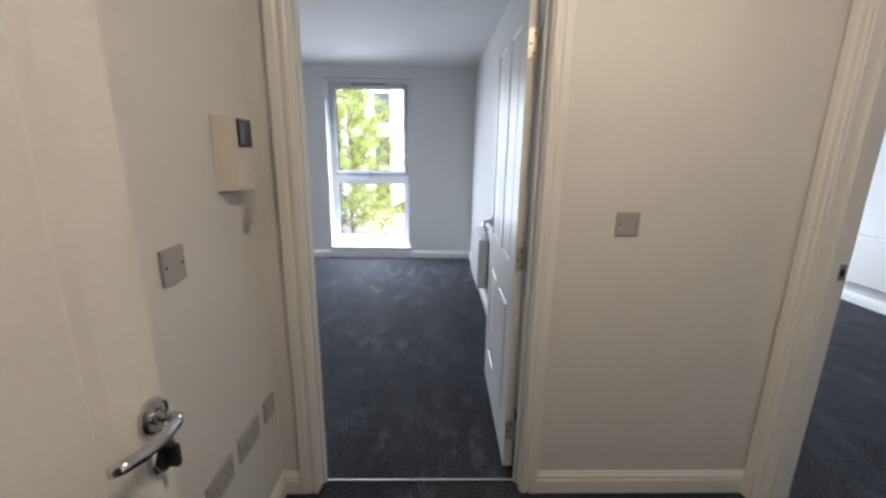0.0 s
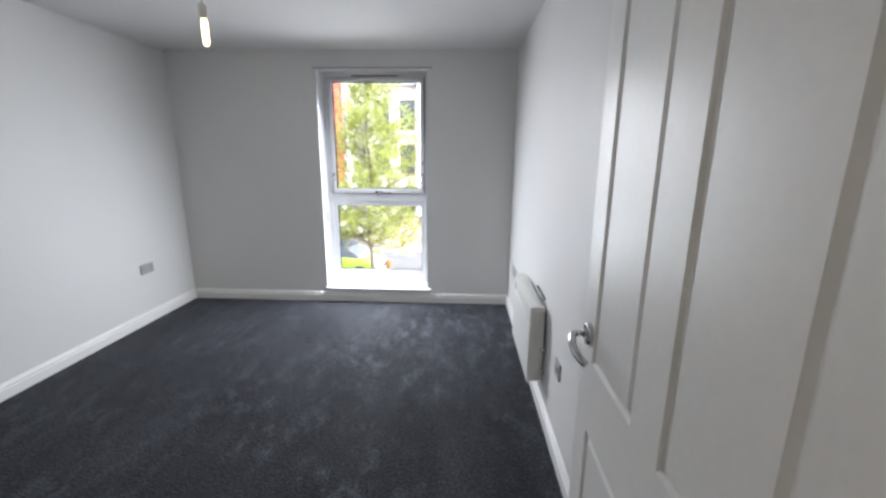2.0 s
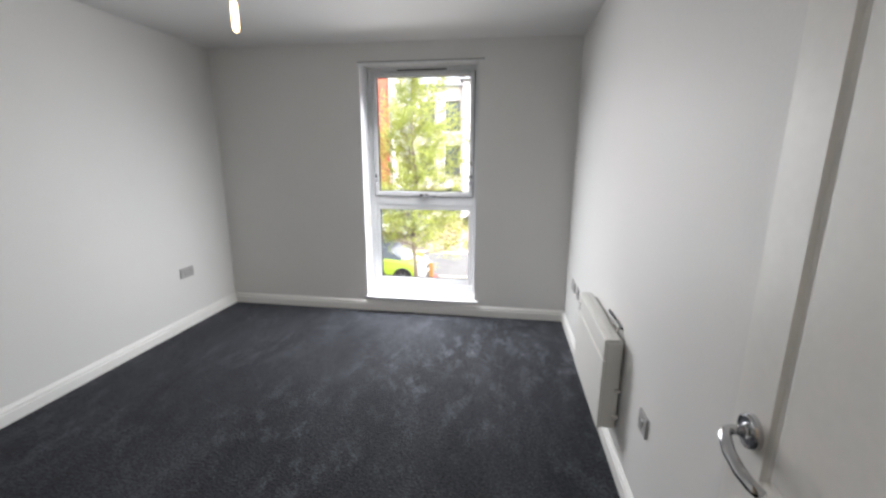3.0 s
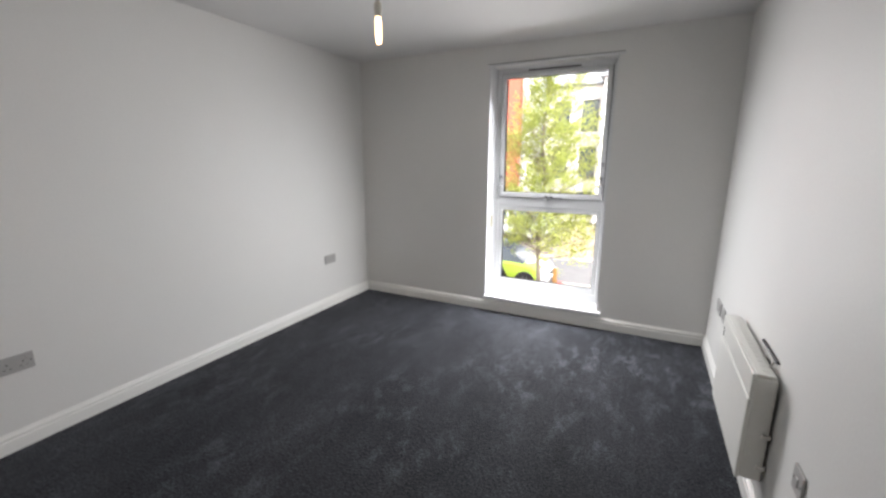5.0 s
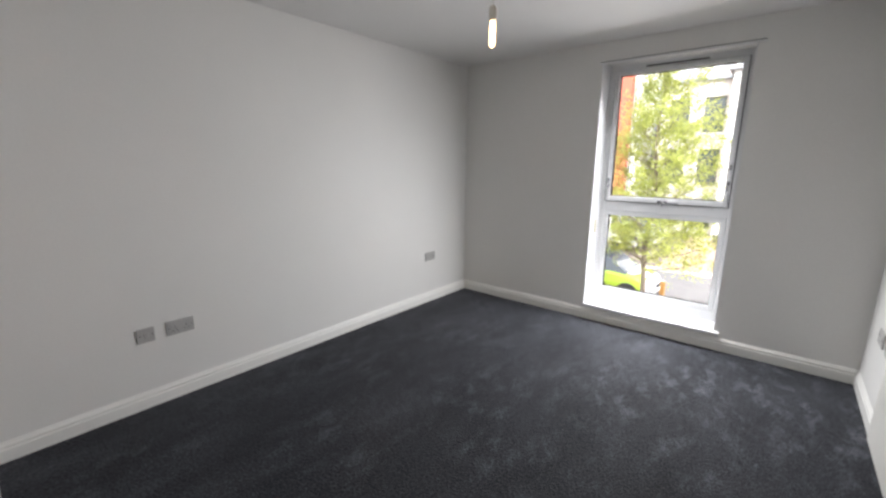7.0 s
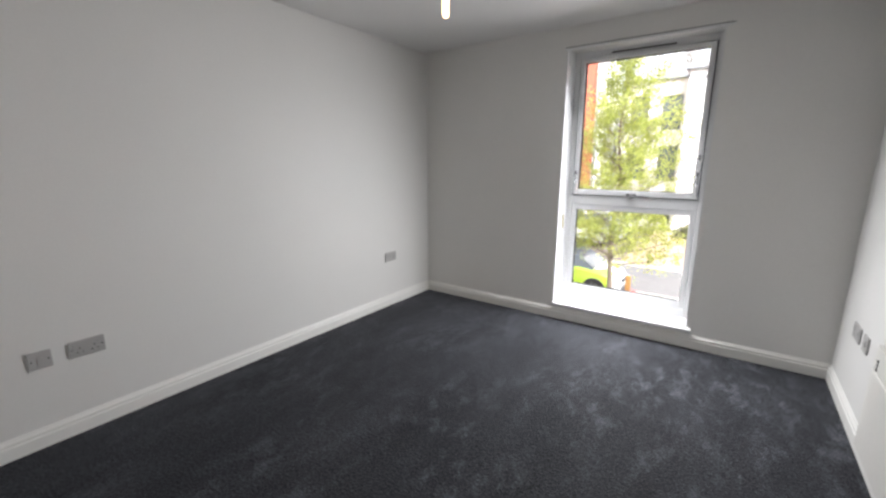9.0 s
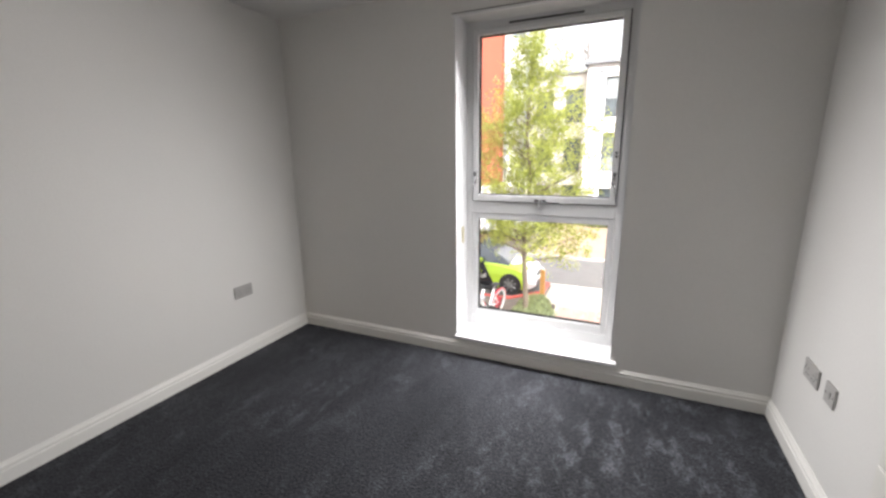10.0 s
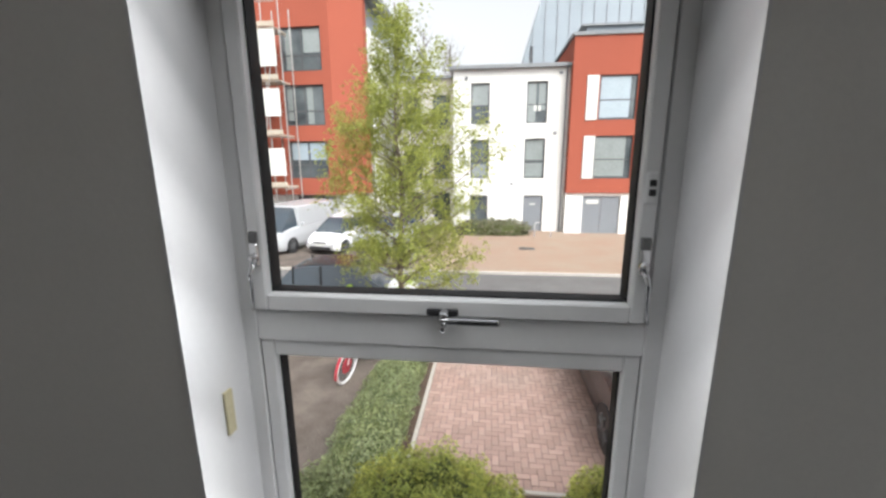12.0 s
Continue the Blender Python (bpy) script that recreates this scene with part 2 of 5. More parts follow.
wall("wall_east", boxes((XR, XR + 0.12, YD, YB, 0, H)), "white painted bedroom wall behind the heater")
wall("wall_south", boxes((XL, DX0, YH, YD, 0, H), (DX1, HX1 + 0.12, YH, YD, 0, H), (DX0, DX1, YH, YD, DZ, H)), "white painted wall with the bedroom doorway")
wall("wall_hall_west", boxes((HX0 - 0.12, HX0, HY0, YH, 0, H)), "white painted hall wall with the entry phone")
OY0, OY1 = 1.49, 2.352
wall("wall_hall_east", boxes((HX1, HX1 + 0.12, OY1, YH, 0, H), (HX1, HX1 + 0.12, -1.6, OY0, 0, H), (HX1, HX1 + 0.12, OY0, OY1, DZ, H)), "white painted hall wall with a doorway")
EX0, EX1 = 0.44, 1.34
wall("wall_hall_south", boxes((HX0 - 0.12, EX0, HY0 - 0.14, HY0, 0, H), (EX1, HX1, HY0 - 0.14, HY0, 0, H), (EX0, EX1, HY0 - 0.14, HY0, DZ, H)), "white painted hall wall round the entrance")
wall("wall_landing", boxes((HX0 - 0.24, HX0 - 0.12, -1.6, HY0 - 0.14, 0, H), (HX0 - 0.24, HX1, -1.72, -1.6, 0, H)), "plain white landing wall beyond the entrance")
wall("wall_far_room", boxes((5.13, 5.25, -1.6, YB, 0, H), (HX1 + 0.12, 5.13, -1.72, -1.6, 0, H)), "white wall of the room across the hall")

skirting("baseboard", (XL, YB), (WX0 + 0.5, YB), (0, -1))
skirting("baseboard", (WX0 + 0.5, YB), (XR, YB), (0, -1))
skirting("baseboard", (XL, YD), (XL, YB - 0.0152), (1, 0))
skirting("baseboard", (XR, YD + 0.02), (XR, YB - 0.0152), (-1, 0))
skirting("baseboard", (XL + 0.0152, YD), (DX0 - 0.045, YD), (0, 1))
skirting("baseboard", (DX1 + 0.045, YH), (HX1, YH), (0, -1))
skirting("baseboard", (HX0, HY0), (HX0, YH - 0.0152), (1, 0))
skirting("baseboard", (HX0, YH), (DX0 - 0.045, YH), (0, -1))
skirting("baseboard", (5.13, -1.6), (5.13, YB), (-1, 0))


# ---- doorways ----
def lining(name, x0, x1, y0, y1, z, m, label, sides=(1, 1), hand=1):
    """The lining of a doorway across x, with stops, and architraves on the faces asked for."""
    d = thing(name, m, label, "doorway", kind="structure")
    t = 0.027
    part("jamb", boxes((x0, x0 + t, y0, y1, 0, z), bev=0.0015), GLOSS, d)
    part("jamb", boxes((x1 - t, x1, y0, y1, 0, z), bev=0.0015), GLOSS, d)
    part("head", boxes((x0 + t, x1 - t, y0, y1, z - t, z), bev=0.0015), GLOSS, d)
    ym = y1 - 0.045
    part("stop", boxes((x0 + t, x0 + t + 0.012, ym - 0.035, ym, 0, z - t), bev=0.001), GLOSS, d)
    part("stop", boxes((x1 - t - 0.012, x1 - t, ym - 0.035, ym, 0, z - t), bev=0.001), GLOSS, d)
    part("stop", boxes((x0 + t, x1 - t, ym - 0.035, ym, z - t - 0.012, z - t), bev=0.001), GLOSS, d)
    for on, y, s in ((sides[0], y0, -1), (sides[1], y1, 1)):
        if on:
            e = 0.021
            for xa, sg in ((x0 + e, -1), (x1 - e, 1)):
                bm = bmesh.new()
                prism(bm, ARCH, (xa, y, 0.002), (xa, y, z - e + 0.068), (sg, 0, 0), (0, s, 0))
                part("architrave", bm, GLOSS, d)
            bm = bmesh.new()
            prism(bm, ARCH, (x0 + e, y, z - e), (x1 - e, y, z - e), (0, 0, 1), (0, s, 0))
            part("architrave", bm, GLOSS, d)
    return d


d1 = lining("door_1", DX0, DX1, YH, YD, DZ, pose(0, 0, 0), "cream gloss bedroom door lining with moulded architraves")
def strike(parent, x, y, z, s):
    k = part("strike_plate", boxes((x, x + s * 0.002, y - 0.014, y + 0.014, z - 0.03, z + 0.03), bev=0.0006), CHROME, parent, "chrome strike plate")
    part("keeper", boxes((x + s * 0.0021, x + s * 0.003, y - 0.007, y + 0.007, z - 0.013, z + 0.013)), DARK, k)
strike(d1, DX0 + 0.027, 2.508, 1.0, 1)
# the doorway across the hall: the same lining turned a quarter
d2 = lining("door_2", OY0, OY1, 0.0, 0.12, DZ, pose(HX1 + 0.12, 0, 0, 0, 0, 90), "cream gloss door lining of the room across the hall")
strike(d2, OY1 - 0.027, 0.017, 1.02, -1)
d3 = lining("door_3", EX0, EX1, HY0 - 0.14, HY0, DZ, pose(0, 0, 0), "cream gloss entrance door lining", sides=(0, 0))
tagged(part("threshold_strip", boxes((DX0 + 0.027, DX1 - 0.027, 2.462, 2.473, 0.0, 0.005), bev=0.002, seg=2), TRIMM), "thin metal carpet threshold strip in the doorway", "threshold")


def lever(parent, m, flip=1, droop=1.0, reach=1.0):
    """A round rose with a curved lever, in the leaf's plane xz, standing out to -y; the lever runs to -x when flip is 1."""
    h = part("door_handle", lathe(bmesh.new(), [(0.029, 0), (0.029, 0.007), (0.027, 0.0105), (0.0235, 0.0115), (0.0225, 0.0095), (0.013, 0.0095), (0.012, 0.016)], m @ pose(0, 0, 0, 90)), CHROME, parent, "polished chrome lever handle", smooth=False)
    pts = [(0, 0, 0), (0, -0.03, 0), (-flip * 0.004, -0.042, 0), (-flip * 0.016, -0.049, -0.002 * droop), (-flip * reach * 0.05, -0.055, -0.010 * droop), (-flip * reach * 0.085, -0.053, -0.019 * droop), (-flip * reach * 0.105, -0.046, -0.026 * droop), (-flip * reach * 0.118, -0.038, -0.031 * droop)]
    bm = tube(bmesh.new(), pts, [0.0085, 0.0085, 0.0092, 0.0095, 0.0095, 0.0095, 0.0092, 0.0088], 14)
    bmesh.ops.transform(bm, matrix=m, verts=bm.verts)
    part("lever", bm, CHROME, h, smooth=True)
    return h


def leaf(name, width, m, label, panels, handle_u, handle_z, droop, t=0.04, z0=0.012, z1=2.0, groove=0.012, reach=1.0, deep=0.001):
    """A moulded panel door, hinge edge at x = 0, its free edge at x = width, faces at y = 0 and y = t."""
    d = thing(name, m, label, "door", kind="structure")
    bm = bmesh.new()
    xs = sorted({0.0, width} | {p[0] for p in panels} | {p[1] for p in panels})
    zs = sorted({z0, z1} | {p[2] for p in panels} | {p[3] for p in panels})
    grids = []
    for y in (0.0, t):
        g = [[bm.verts.new((x, y, z)) for z in zs] for x in xs]
        grids.append(g)
        cells = []
        for i in range(len(xs) - 1):
            for j in range(len(zs) - 1):
                q = (g[i][j], g[i + 1][j], g[i + 1][j + 1], g[i][j + 1])
                f = bm.faces.new(q if y == 0 else q[::-1])
                cx, cz = (xs[i] + xs[i + 1]) / 2, (zs[j] + zs[j + 1]) / 2
                if any(p[0] < cx < p[1] and p[2] < cz < p[3] for p in panels):
                    cells.append(f)
        for f in cells:
            bmesh.ops.inset_individual(bm, faces=[f], thickness=0.007, depth=-0.007)
            bmesh.ops.inset_individual(bm, faces=[f], thickness=groove, depth=-deep)
            bmesh.ops.inset_individual(bm, faces=[f], thickness=0.016, depth=0.006)
    a, b = grids
    n, k = len(xs), len(zs)
    for i in range(n - 1):
        bm.faces.new((a[i][0], b[i][0], b[i + 1][0], a[i + 1][0]))
        bm.faces.new((a[i][-1], a[i + 1][-1], b[i + 1][-1], b[i][-1]))
    for j in range(k - 1):
        bm.faces.new((a[0][j], a[0][j + 1], b[0][j + 1], b[0][j]))
        bm.faces.new((a[-1][j], b[-1][j], b[-1][j + 1], a[-1][j + 1]))
    part("leaf", bm, DOORP, d)
    lever(d, pose(handle_u, 0, handle_z), 1, droop, reach)
    lever(d, pose(handle_u, t, handle_z, 0, 0, 180), -1, droop, reach)
    part("latch", boxes((width, width + 0.0015, t / 2 - 0.012, t / 2 + 0.012, handle_z - 0.03, handle_z + 0.03), (width, width + 0.009, t / 2 - 0.006, t / 2 + 0.006, handle_z - 0.01, handle_z + 0.01)), CHROME, d)
    return d


def hinge(parent, x, y, z):
    """A butt hinge with its knuckle at the leaf's hinge edge."""
    h = part("hinge", boxes((x - 0.001, x + 0.0012, y + 0.004, y + 0.038, z - 0.05, z + 0.05), bev=0.0004), BRASS, parent, "dull brass butt hinge")
    bm = bmesh.new()
    for k in range(5):
        tube(bm, [(x - 0.004, y - 0.003, z - 0.05 + 0.02 * k + 0.0008), (x - 0.004, y - 0.003, z - 0.03 + 0.02 * k - 0.0008)], 0.0058, 10)
    part("knuckle", bm, BRASS, h)
    for k in (-0.032, 0.0, 0.032):
        bm = bmesh.new()
        lathe(bm, [(0.0045, 0), (0.004, 0.0012), (0.001, 0.0014)], pose(x - 0.001, y + (0.014 if k else 0.028), z + k, 0, -90), 10)
        part("screw", bm, DARK, h)


PAN = [(0.128, 0.375, 0.21, 0.765), (0.490, 0.737, 0.21, 0.765), (0.128, 0.375, 0.955, 1.90), (0.490, 0.737, 0.955, 1.90)]
lf = leaf("bedroom_door", 0.83, pose(1.270, 2.540, 0, 0, 0, 89.0) @ pose(0, -0.04, 0), "white four-panel moulded door standing open against the wall", PAN, 0.772, 1.02, 1, reach=0.9)
for z in (0.20, 1.0, 1.80):
    hinge(lf, 0.0, 0.0, z)
ld = leaf("entrance_door", 0.815, pose(0.504, 0.735, 0, 0, 0, 90) @ pose(0, 0.0, 0), "white panelled entrance door standing open in the hall", [(0.14, 0.715, 0.21, 1.90)], 0.785, 1.02, -0.4, t=0.044, groove=0.030, reach=1.1, deep=0.006)


# ---- the window ----
w1 = thing("window_1", pose(0, 0, 0), "tall white window with a top-hung sash over a fixed pane", "window", kind="structure")
FY0, FY1 = 6.455, 6.525
fr = part("window_frame", boxes((WX0 - 0.01, -0.368, FY0, FY1, 0.15, WZ1), (0.578, WX1 + 0.01, FY0, FY1, 0.15, WZ1), (-0.368, 0.578, FY0, FY1, 0.15, 0.222), (-0.368, 0.578, FY0, FY1, 2.19, WZ1 + 0.005), (-0.368, 0.578, FY0, FY1, 1.004, 1.083), bev=0.003), UPVC, w1)


def ring(x0, x1, z0, z1, wx, wb, wt, y0, y1, bev):
    return boxes((x0, x0 + wx, y0, y1, z0, z1), (x1 - wx, x1, y0, y1, z0, z1), (x0 + wx, x1 - wx, y0, y1, z0, z0 + wb), (x0 + wx, x1 - wx, y0, y1, z1 - wt, z1), bev=bev)


sash = part("sash", ring(-0.361, 0.571, 1.090, 2.185, 0.035, 0.042, 0.031, FY0 - 0.012, FY1 - 0.01, 0.004), UPVC, w1, "white opening sash")
part("bead", ring(-0.366, 0.576, 0.2225, 1.0035, 0.038, 0.055, 0.043, FY0 + 0.004, FY1 - 0.008, 0.004), UPVC, w1)
part("gasket", ring(-0.327, 0.537, 1.131, 2.155, 0.005, 0.005, 0.004, 6.470, 6.512, 0.0), RUBBER, sash, "black rubber gasket")
part("gasket", ring(-0.329, 0.539, 0.276, 0.962, 0.005, 0.005, 0.005, 6.478, 6.512, 0.0), RUBBER, w1, "black rubber gasket")
for par, z0, z1 in ((sash, 1.134, 2.153), (w1, 0.279, 0.959)):
    pn = part("pane", boxes((-0.325, 0.535, 6.492, 6.496, z0, z1)), GLASS, par)
    pn.visible_shadow = False
# black ring that paints the shade in the gap between sash and frame
part("gap_shade", ring(-0.3675, 0.5775, 1.0835, 2.1895, 0.010, 0.010, 0.010, FY0 + 0.012, FY1 - 0.02, 0.0), RUBBER, w1, "dark ring for the shade in the gap round the sash")
# the gap line round the sash, and the slot vent over it
part("trickle_vent", boxes((-0.133, 0.33, FY0 - 0.006, FY0 + 0.002, 2.196, 2.216), bev=0.002), UPVC, fr)
part("vent_slot", boxes((-0.125, 0.322, FY0 - 0.0075, FY0 - 0.0065, 2.200, 2.211)), DARK, fr, "dark slot of the vent")
# window board with a rounded nose, and the lined reveals
bm = boxes((WX0 - 0.0, WX1 + 0.0, 6.25, FY0 + 0.002, 0.136, 0.153), (WX0 - 0.0, WX1 + 0.033, 6.205, 6.2495, 0.131, 0.153), bev=0.004, seg=2)
tagged(part("window_sill", bm, SILL, w1), "glossy white window board")
part("reveal", boxes((WX0 - 0.002, WX0 + 0.004, 6.2485, FY0, 0.154, WZ1)), SILL, w1)
part("reveal", boxes((WX1 - 0.004, WX1 + 0.002, 6.2485, FY0, 0.154, WZ1)), SILL, w1)
ct = part("curtain_track", boxes((WX0 - 0.02, WX1 + 0.05, 6.236, 6.2495, 2.218, 2.234), bev=0.003), UPVC, w1, "thin white rail over the opening")
# grey strip painting the thin shadow line over the rail
part("track_shadow", boxes((WX0 - 0.015, WX1 + 0.046, 6.240, 6.2496, 2.2342, 2.2405)), FASCIA_IN, ct, "grey strip for the shadow line along the rail")


def stay(parent, x, s):
    """A cranked restrictor stay at the side of the sash."""
    k = part("stay", boxes((x - 0.011, x + 0.011, 6.431, 6.4432, 1.205, 1.262), bev=0.003), CHROME, parent, "chrome window stay")
    part("stay_keep", boxes((x - 0.010, x + 0.010, 6.433, 6.4432, 1.2625, 1.290), bev=0.002), FASCIA_IN, k, "dark keep over the stay")
    part("stay_arm", tube(bmesh.new(), [(x, 6.428, 1.215), (x + s * 0.010, 6.424, 1.185), (x + s * 0.011, 6.428, 1.16), (x + s * 0.017, 6.436, 1.12), (x + s * 0.02, 6.440, 1.092)], [0.0065, 0.006, 0.005, 0.0042, 0.004], 8), CHROME, k, smooth=True)
    part("stay_knob", lathe(bmesh.new(), [(0.011, 0), (0.011, 0.010), (0.008, 0.016), (0.004, 0.018)], pose(x - s * 0.003, 6.431, 1.228, 90), 14), CHROME, k)


stay(sash, -0.343, -1)
stay(sash, 0.553, 1)
hb = part("window_handle", boxes((0.075, 0.15, 6.430, 6.443, 1.095, 1.112), bev=0.004, seg=2), DARK, sash, "chrome and black sash handle")
part("hub", lathe(bmesh.new(), [(0.0125, 0), (0.0125, 0.022), (0.011, 0.028), (0.006, 0.030)], pose(0.118, 6.431, 1.102, 90), 16), CHROME, hb)
part("lever", boxes((0.108, 0.246, 6.398, 6.4105, 1.0885, 1.1025), bev=0.005, seg=2), CHROME, hb)
part("grip", boxes((0.150, 0.242, 6.3955, 6.3978, 1.0905, 1.1000), bev=0.001), DARK, hb)
part("key_knob", lathe(bmesh.new(), [(0.008, 0), (0.008, 0.014), (0.005, 0.016)], pose(0.118, 6.402, 1.082, 90), 12), CHROME, hb)
rs = part("restrictor", boxes((0.541, 0.567, 6.436, 6.4535, 1.36, 1.43), bev=0.008, seg=3), UPVC, w1, "white plastic sash lock")
for z in (1.385, 1.405):
    part("button", boxes((0.547, 0.561, 6.4335, 6.4362, z - 0.007, z + 0.007), bev=0.001), DARK, rs)
tagged(part("tape_tab", boxes((WX0 + 0.0042, WX0 + 0.012, 6.343, 6.372, 0.80, 0.915), bev=0.002), YELLOWED), "yellowed foam tab stuck on the window reveal", "tab")

# the window of the room across the hall
w2 = thing("window_2", pose(0, 0, 0), "tall white window of the room across the hall", "window", kind="structure")
part("window_frame", boxes((3.05, 3.12, FY0, FY1, 0.136, WZ1), (4.08, 4.15, FY0, FY1, 0.136, WZ1), (3.12, 4.08, FY0, FY1, 0.136, 0.25), (3.12, 4.08, FY0, FY1, 2.15, WZ1), (3.12, 4.08, FY0, FY1, 0.96, 1.13)), UPVC, w2)
pn = part("pane", boxes((3.12, 4.08, 6.492, 6.496, 0.25, 0.96), (3.12, 4.08, 6.492, 6.496, 1.13, 2.15)), GLASS, w2)
pn.visible_shadow = False


# ---- fixtures of the bedroom and the hall ----
def plate(name, w, m, label, gangs=1, rockers=True, screws=True, category="socket"):
    """A wall plate in its own plane xz, standing out to -y."""
    p = thing(name, m, label, category)
    part("faceplate", boxes((-w / 2, w / 2, -0.009, 0, -0.043, 0.043), bev=0.003, seg=2), PLATE, p)
    for g in range(gangs):
        cx = (g - (gangs - 1) / 2) * 0.06
        if name == "socket":
            part("rocker", boxes((cx + (0.012 if g else -0.026), cx + (0.026 if g else -0.012), -0.0118, -0.0085, 0.006, 0.026), bev=0.001), PLATE, p)
            for x, z, a, b in ((0, 0.004, 0.002, 0.005), (-0.011, -0.018, 0.004, 0.002), (0.011, -0.018, 0.004, 0.002)):
                part("pin_hole", boxes((cx + x - a, cx + x + a, -0.0096, -0.0085, z - b, z + b)), DARK, p)
        elif rockers:
            part("rocker", boxes((cx - 0.011, cx + 0.011, -0.0125, -0.0085, -0.015, 0.015), bev=0.0015), PLATE, p)
    if screws:
        for s in (-1, 1):
            part("screw", lathe(bmesh.new(), [(0.0036, 0), (0.0036, 0.0008), (0.001, 0.0012)], pose(s * (0.030 if w < 0.1 else 0.060), -0.009, 0, 90), 10), DARK, p)
    return p


W = lambda y, z: pose(XL, y, z, 0, 0, 90)      # on the west wall
E_ = lambda y, z: pose(XR, y, z, 0, 0, -90)    # on the east wall
plate("socket", 0.146, W(5.655, 0.480), "grey double socket low on the white wall", 2)
plate("socket", 0.146, W(3.380, 0.445), "grey double socket beside a grey outlet plate", 2)
plate("outlet_plate", 0.086, W(3.203, 0.443), "grey single outlet plate beside a double socket", 1, rockers=True, category="outlet")
plate("socket", 0.146, E_(5.845, 0.465), "grey double socket near the window corner", 2)
plate("outlet_plate", 0.086, E_(5.660, 0.467), "grey single aerial plate near the heater", 1, category="outlet")
plate("outlet_plate", 0.086, E_(4.145, 0.455), "grey fused outlet beside the panel heater", 1, category="outlet")
plate("light_switch", 0.086, pose(1.646, YH, 1.174), "grey blank switch plate on the hall wall", 1, rockers=False, category="switch")
plate("light_switch", 0.086, pose(HX0, 1.907, 1.150, 0, 0, 90), "grey blank switch plate below the entry phone", 1, rockers=False, category="switch")
plate("socket", 0.146, pose(HX0, 1.975, 0.462, 0, 0, 90), "grey double socket low on the hall wall", 2)
plate("socket", 0.146, pose(HX0, 2.165, 0.462, 0, 0, 90), "grey double socket low on the hall wall", 2)
plate("outlet_plate", 0.086, pose(HX0, 2.335, 0.462, 0, 0, 90), "grey single outlet plate beside the doorway", 1, rockers=False, category="outlet")


def heater(m, w, h):
    """A panel convector: folded front, side cheeks, a top grille, and its wall brackets. x along the wall, -y into the room."""
    p = thing("panel_heater", m, "cream enamel panel heater hung on the wall", "heater")
    part("front_panel", boxes((0, w, -0.095, -0.080, 0, h - 0.105), bev=0.005, seg=2), HEAT, p)
    part("control_strip", boxes((0, w, -0.093, -0.080, h - 0.1035, h), bev=0.005, seg=2), HEAT, p)
    part("body", boxes((0.006, w - 0.006, -0.0798, -0.014, 0.006, h - 0.004), bev=0.006, seg=2), HEAT, p)
    part("top_cover", boxes((0.0, w, -0.081, -0.026, h - 0.012, h + 0.003), bev=0.004, seg=2), HEAT, p)
    for k in range(14):
        x = 0.05 + k * (w - 0.1) / 13
        part("louvre", boxes((x - 0.015, x + 0.015, -0.058, -0.038, h + 0.0028, h + 0.0055), bev=0.001), HEAT, p)
    for x in (0.0, w - 0.018):
        part("side_cheek", boxes((x - 0.003, x + 0.021, -0.084, -0.012, 0.010, h - 0.014), bev=0.006, seg=2), HEAT, p)
    for x in (0.09, w - 0.11):
        part("bracket", boxes((x, x + 0.02, -0.031, 0, 0.06, h - 0.05), bev=0.001), HEAT, p)
    for z in (0.075, 0.21):
        part("clip", boxes((w + 0.0032, w + 0.016, -0.036, -0.006, z - 0.008, z + 0.008), bev=0.003, seg=2), FLEX, p)
    for k, z in enumerate((h - 0.055, h - 0.072, h - 0.089)):
        part("indicator", boxes((0.045, 0.062, -0.0945, -0.0928, z - 0.006, z + 0.006), bev=0.002), DARK, p)
    part("wall_rail", tube(bmesh.new(), [(w - 0.30, -0.007, h + 0.03), (w - 0.07, -0.007, h + 0.03)], 0.0065, 8), DARK, p, "dark hanging rail on the wall")
    part("cable", tube(bmesh.new(), [(w - 0.08, -0.028, h + 0.004), (w - 0.10, -0.012, h + 0.018), (w - 0.17, -0.008, h + 0.022), (w - 0.22, -0.012, h - 0.01)], 0.005, 8), FLEX, p, smooth=True)
    return p


heater(pose(XR, 5.125, 0.197, 0, 0, -90), 0.675, 0.455)
hf = heater(pose(5.13, 5.6, 0.22, 0, 0, -90), 1.5, 0.46)
hf["label"] = "white panel heater in the room across the hall"

# the pendant
lamp = thing("pendant_lamp", pose(-0.345, 4.49, H), "bare tubular filament bulb on a pale flex", "lamp")
part("ceiling_rose", lathe(bmesh.new(), [(0.012, -0.030), (0.030, -0.022), (0.045, -0.010), (0.048, 0.0)]), GLOSS, lamp, smooth=True)
part("flex", tube(bmesh.new(), [(0, 0, -0.028), (0.001, 0, -0.1), (0, 0, -0.208)], 0.0032, 8), FLEX, lamp)
part("lamp_holder", lathe(bmesh.new(), [(0.006, -0.200), (0.014, -0.206), (0.019, -0.214), (0.019, -0.255), (0.0165, -0.258), (0.0165, -0.272)], sides=18), PLATE_W, lamp)
bulb = part("bulb", lathe(bmesh.new(), [(0.010, -0.272), (0.0145, -0.282), (0.0150, -0.30), (0.0150, -0.375), (0.0125, -0.390), (0.005, -0.397)], sides=18), BULB, lamp, "glowing warm tubular bulb", smooth=True)
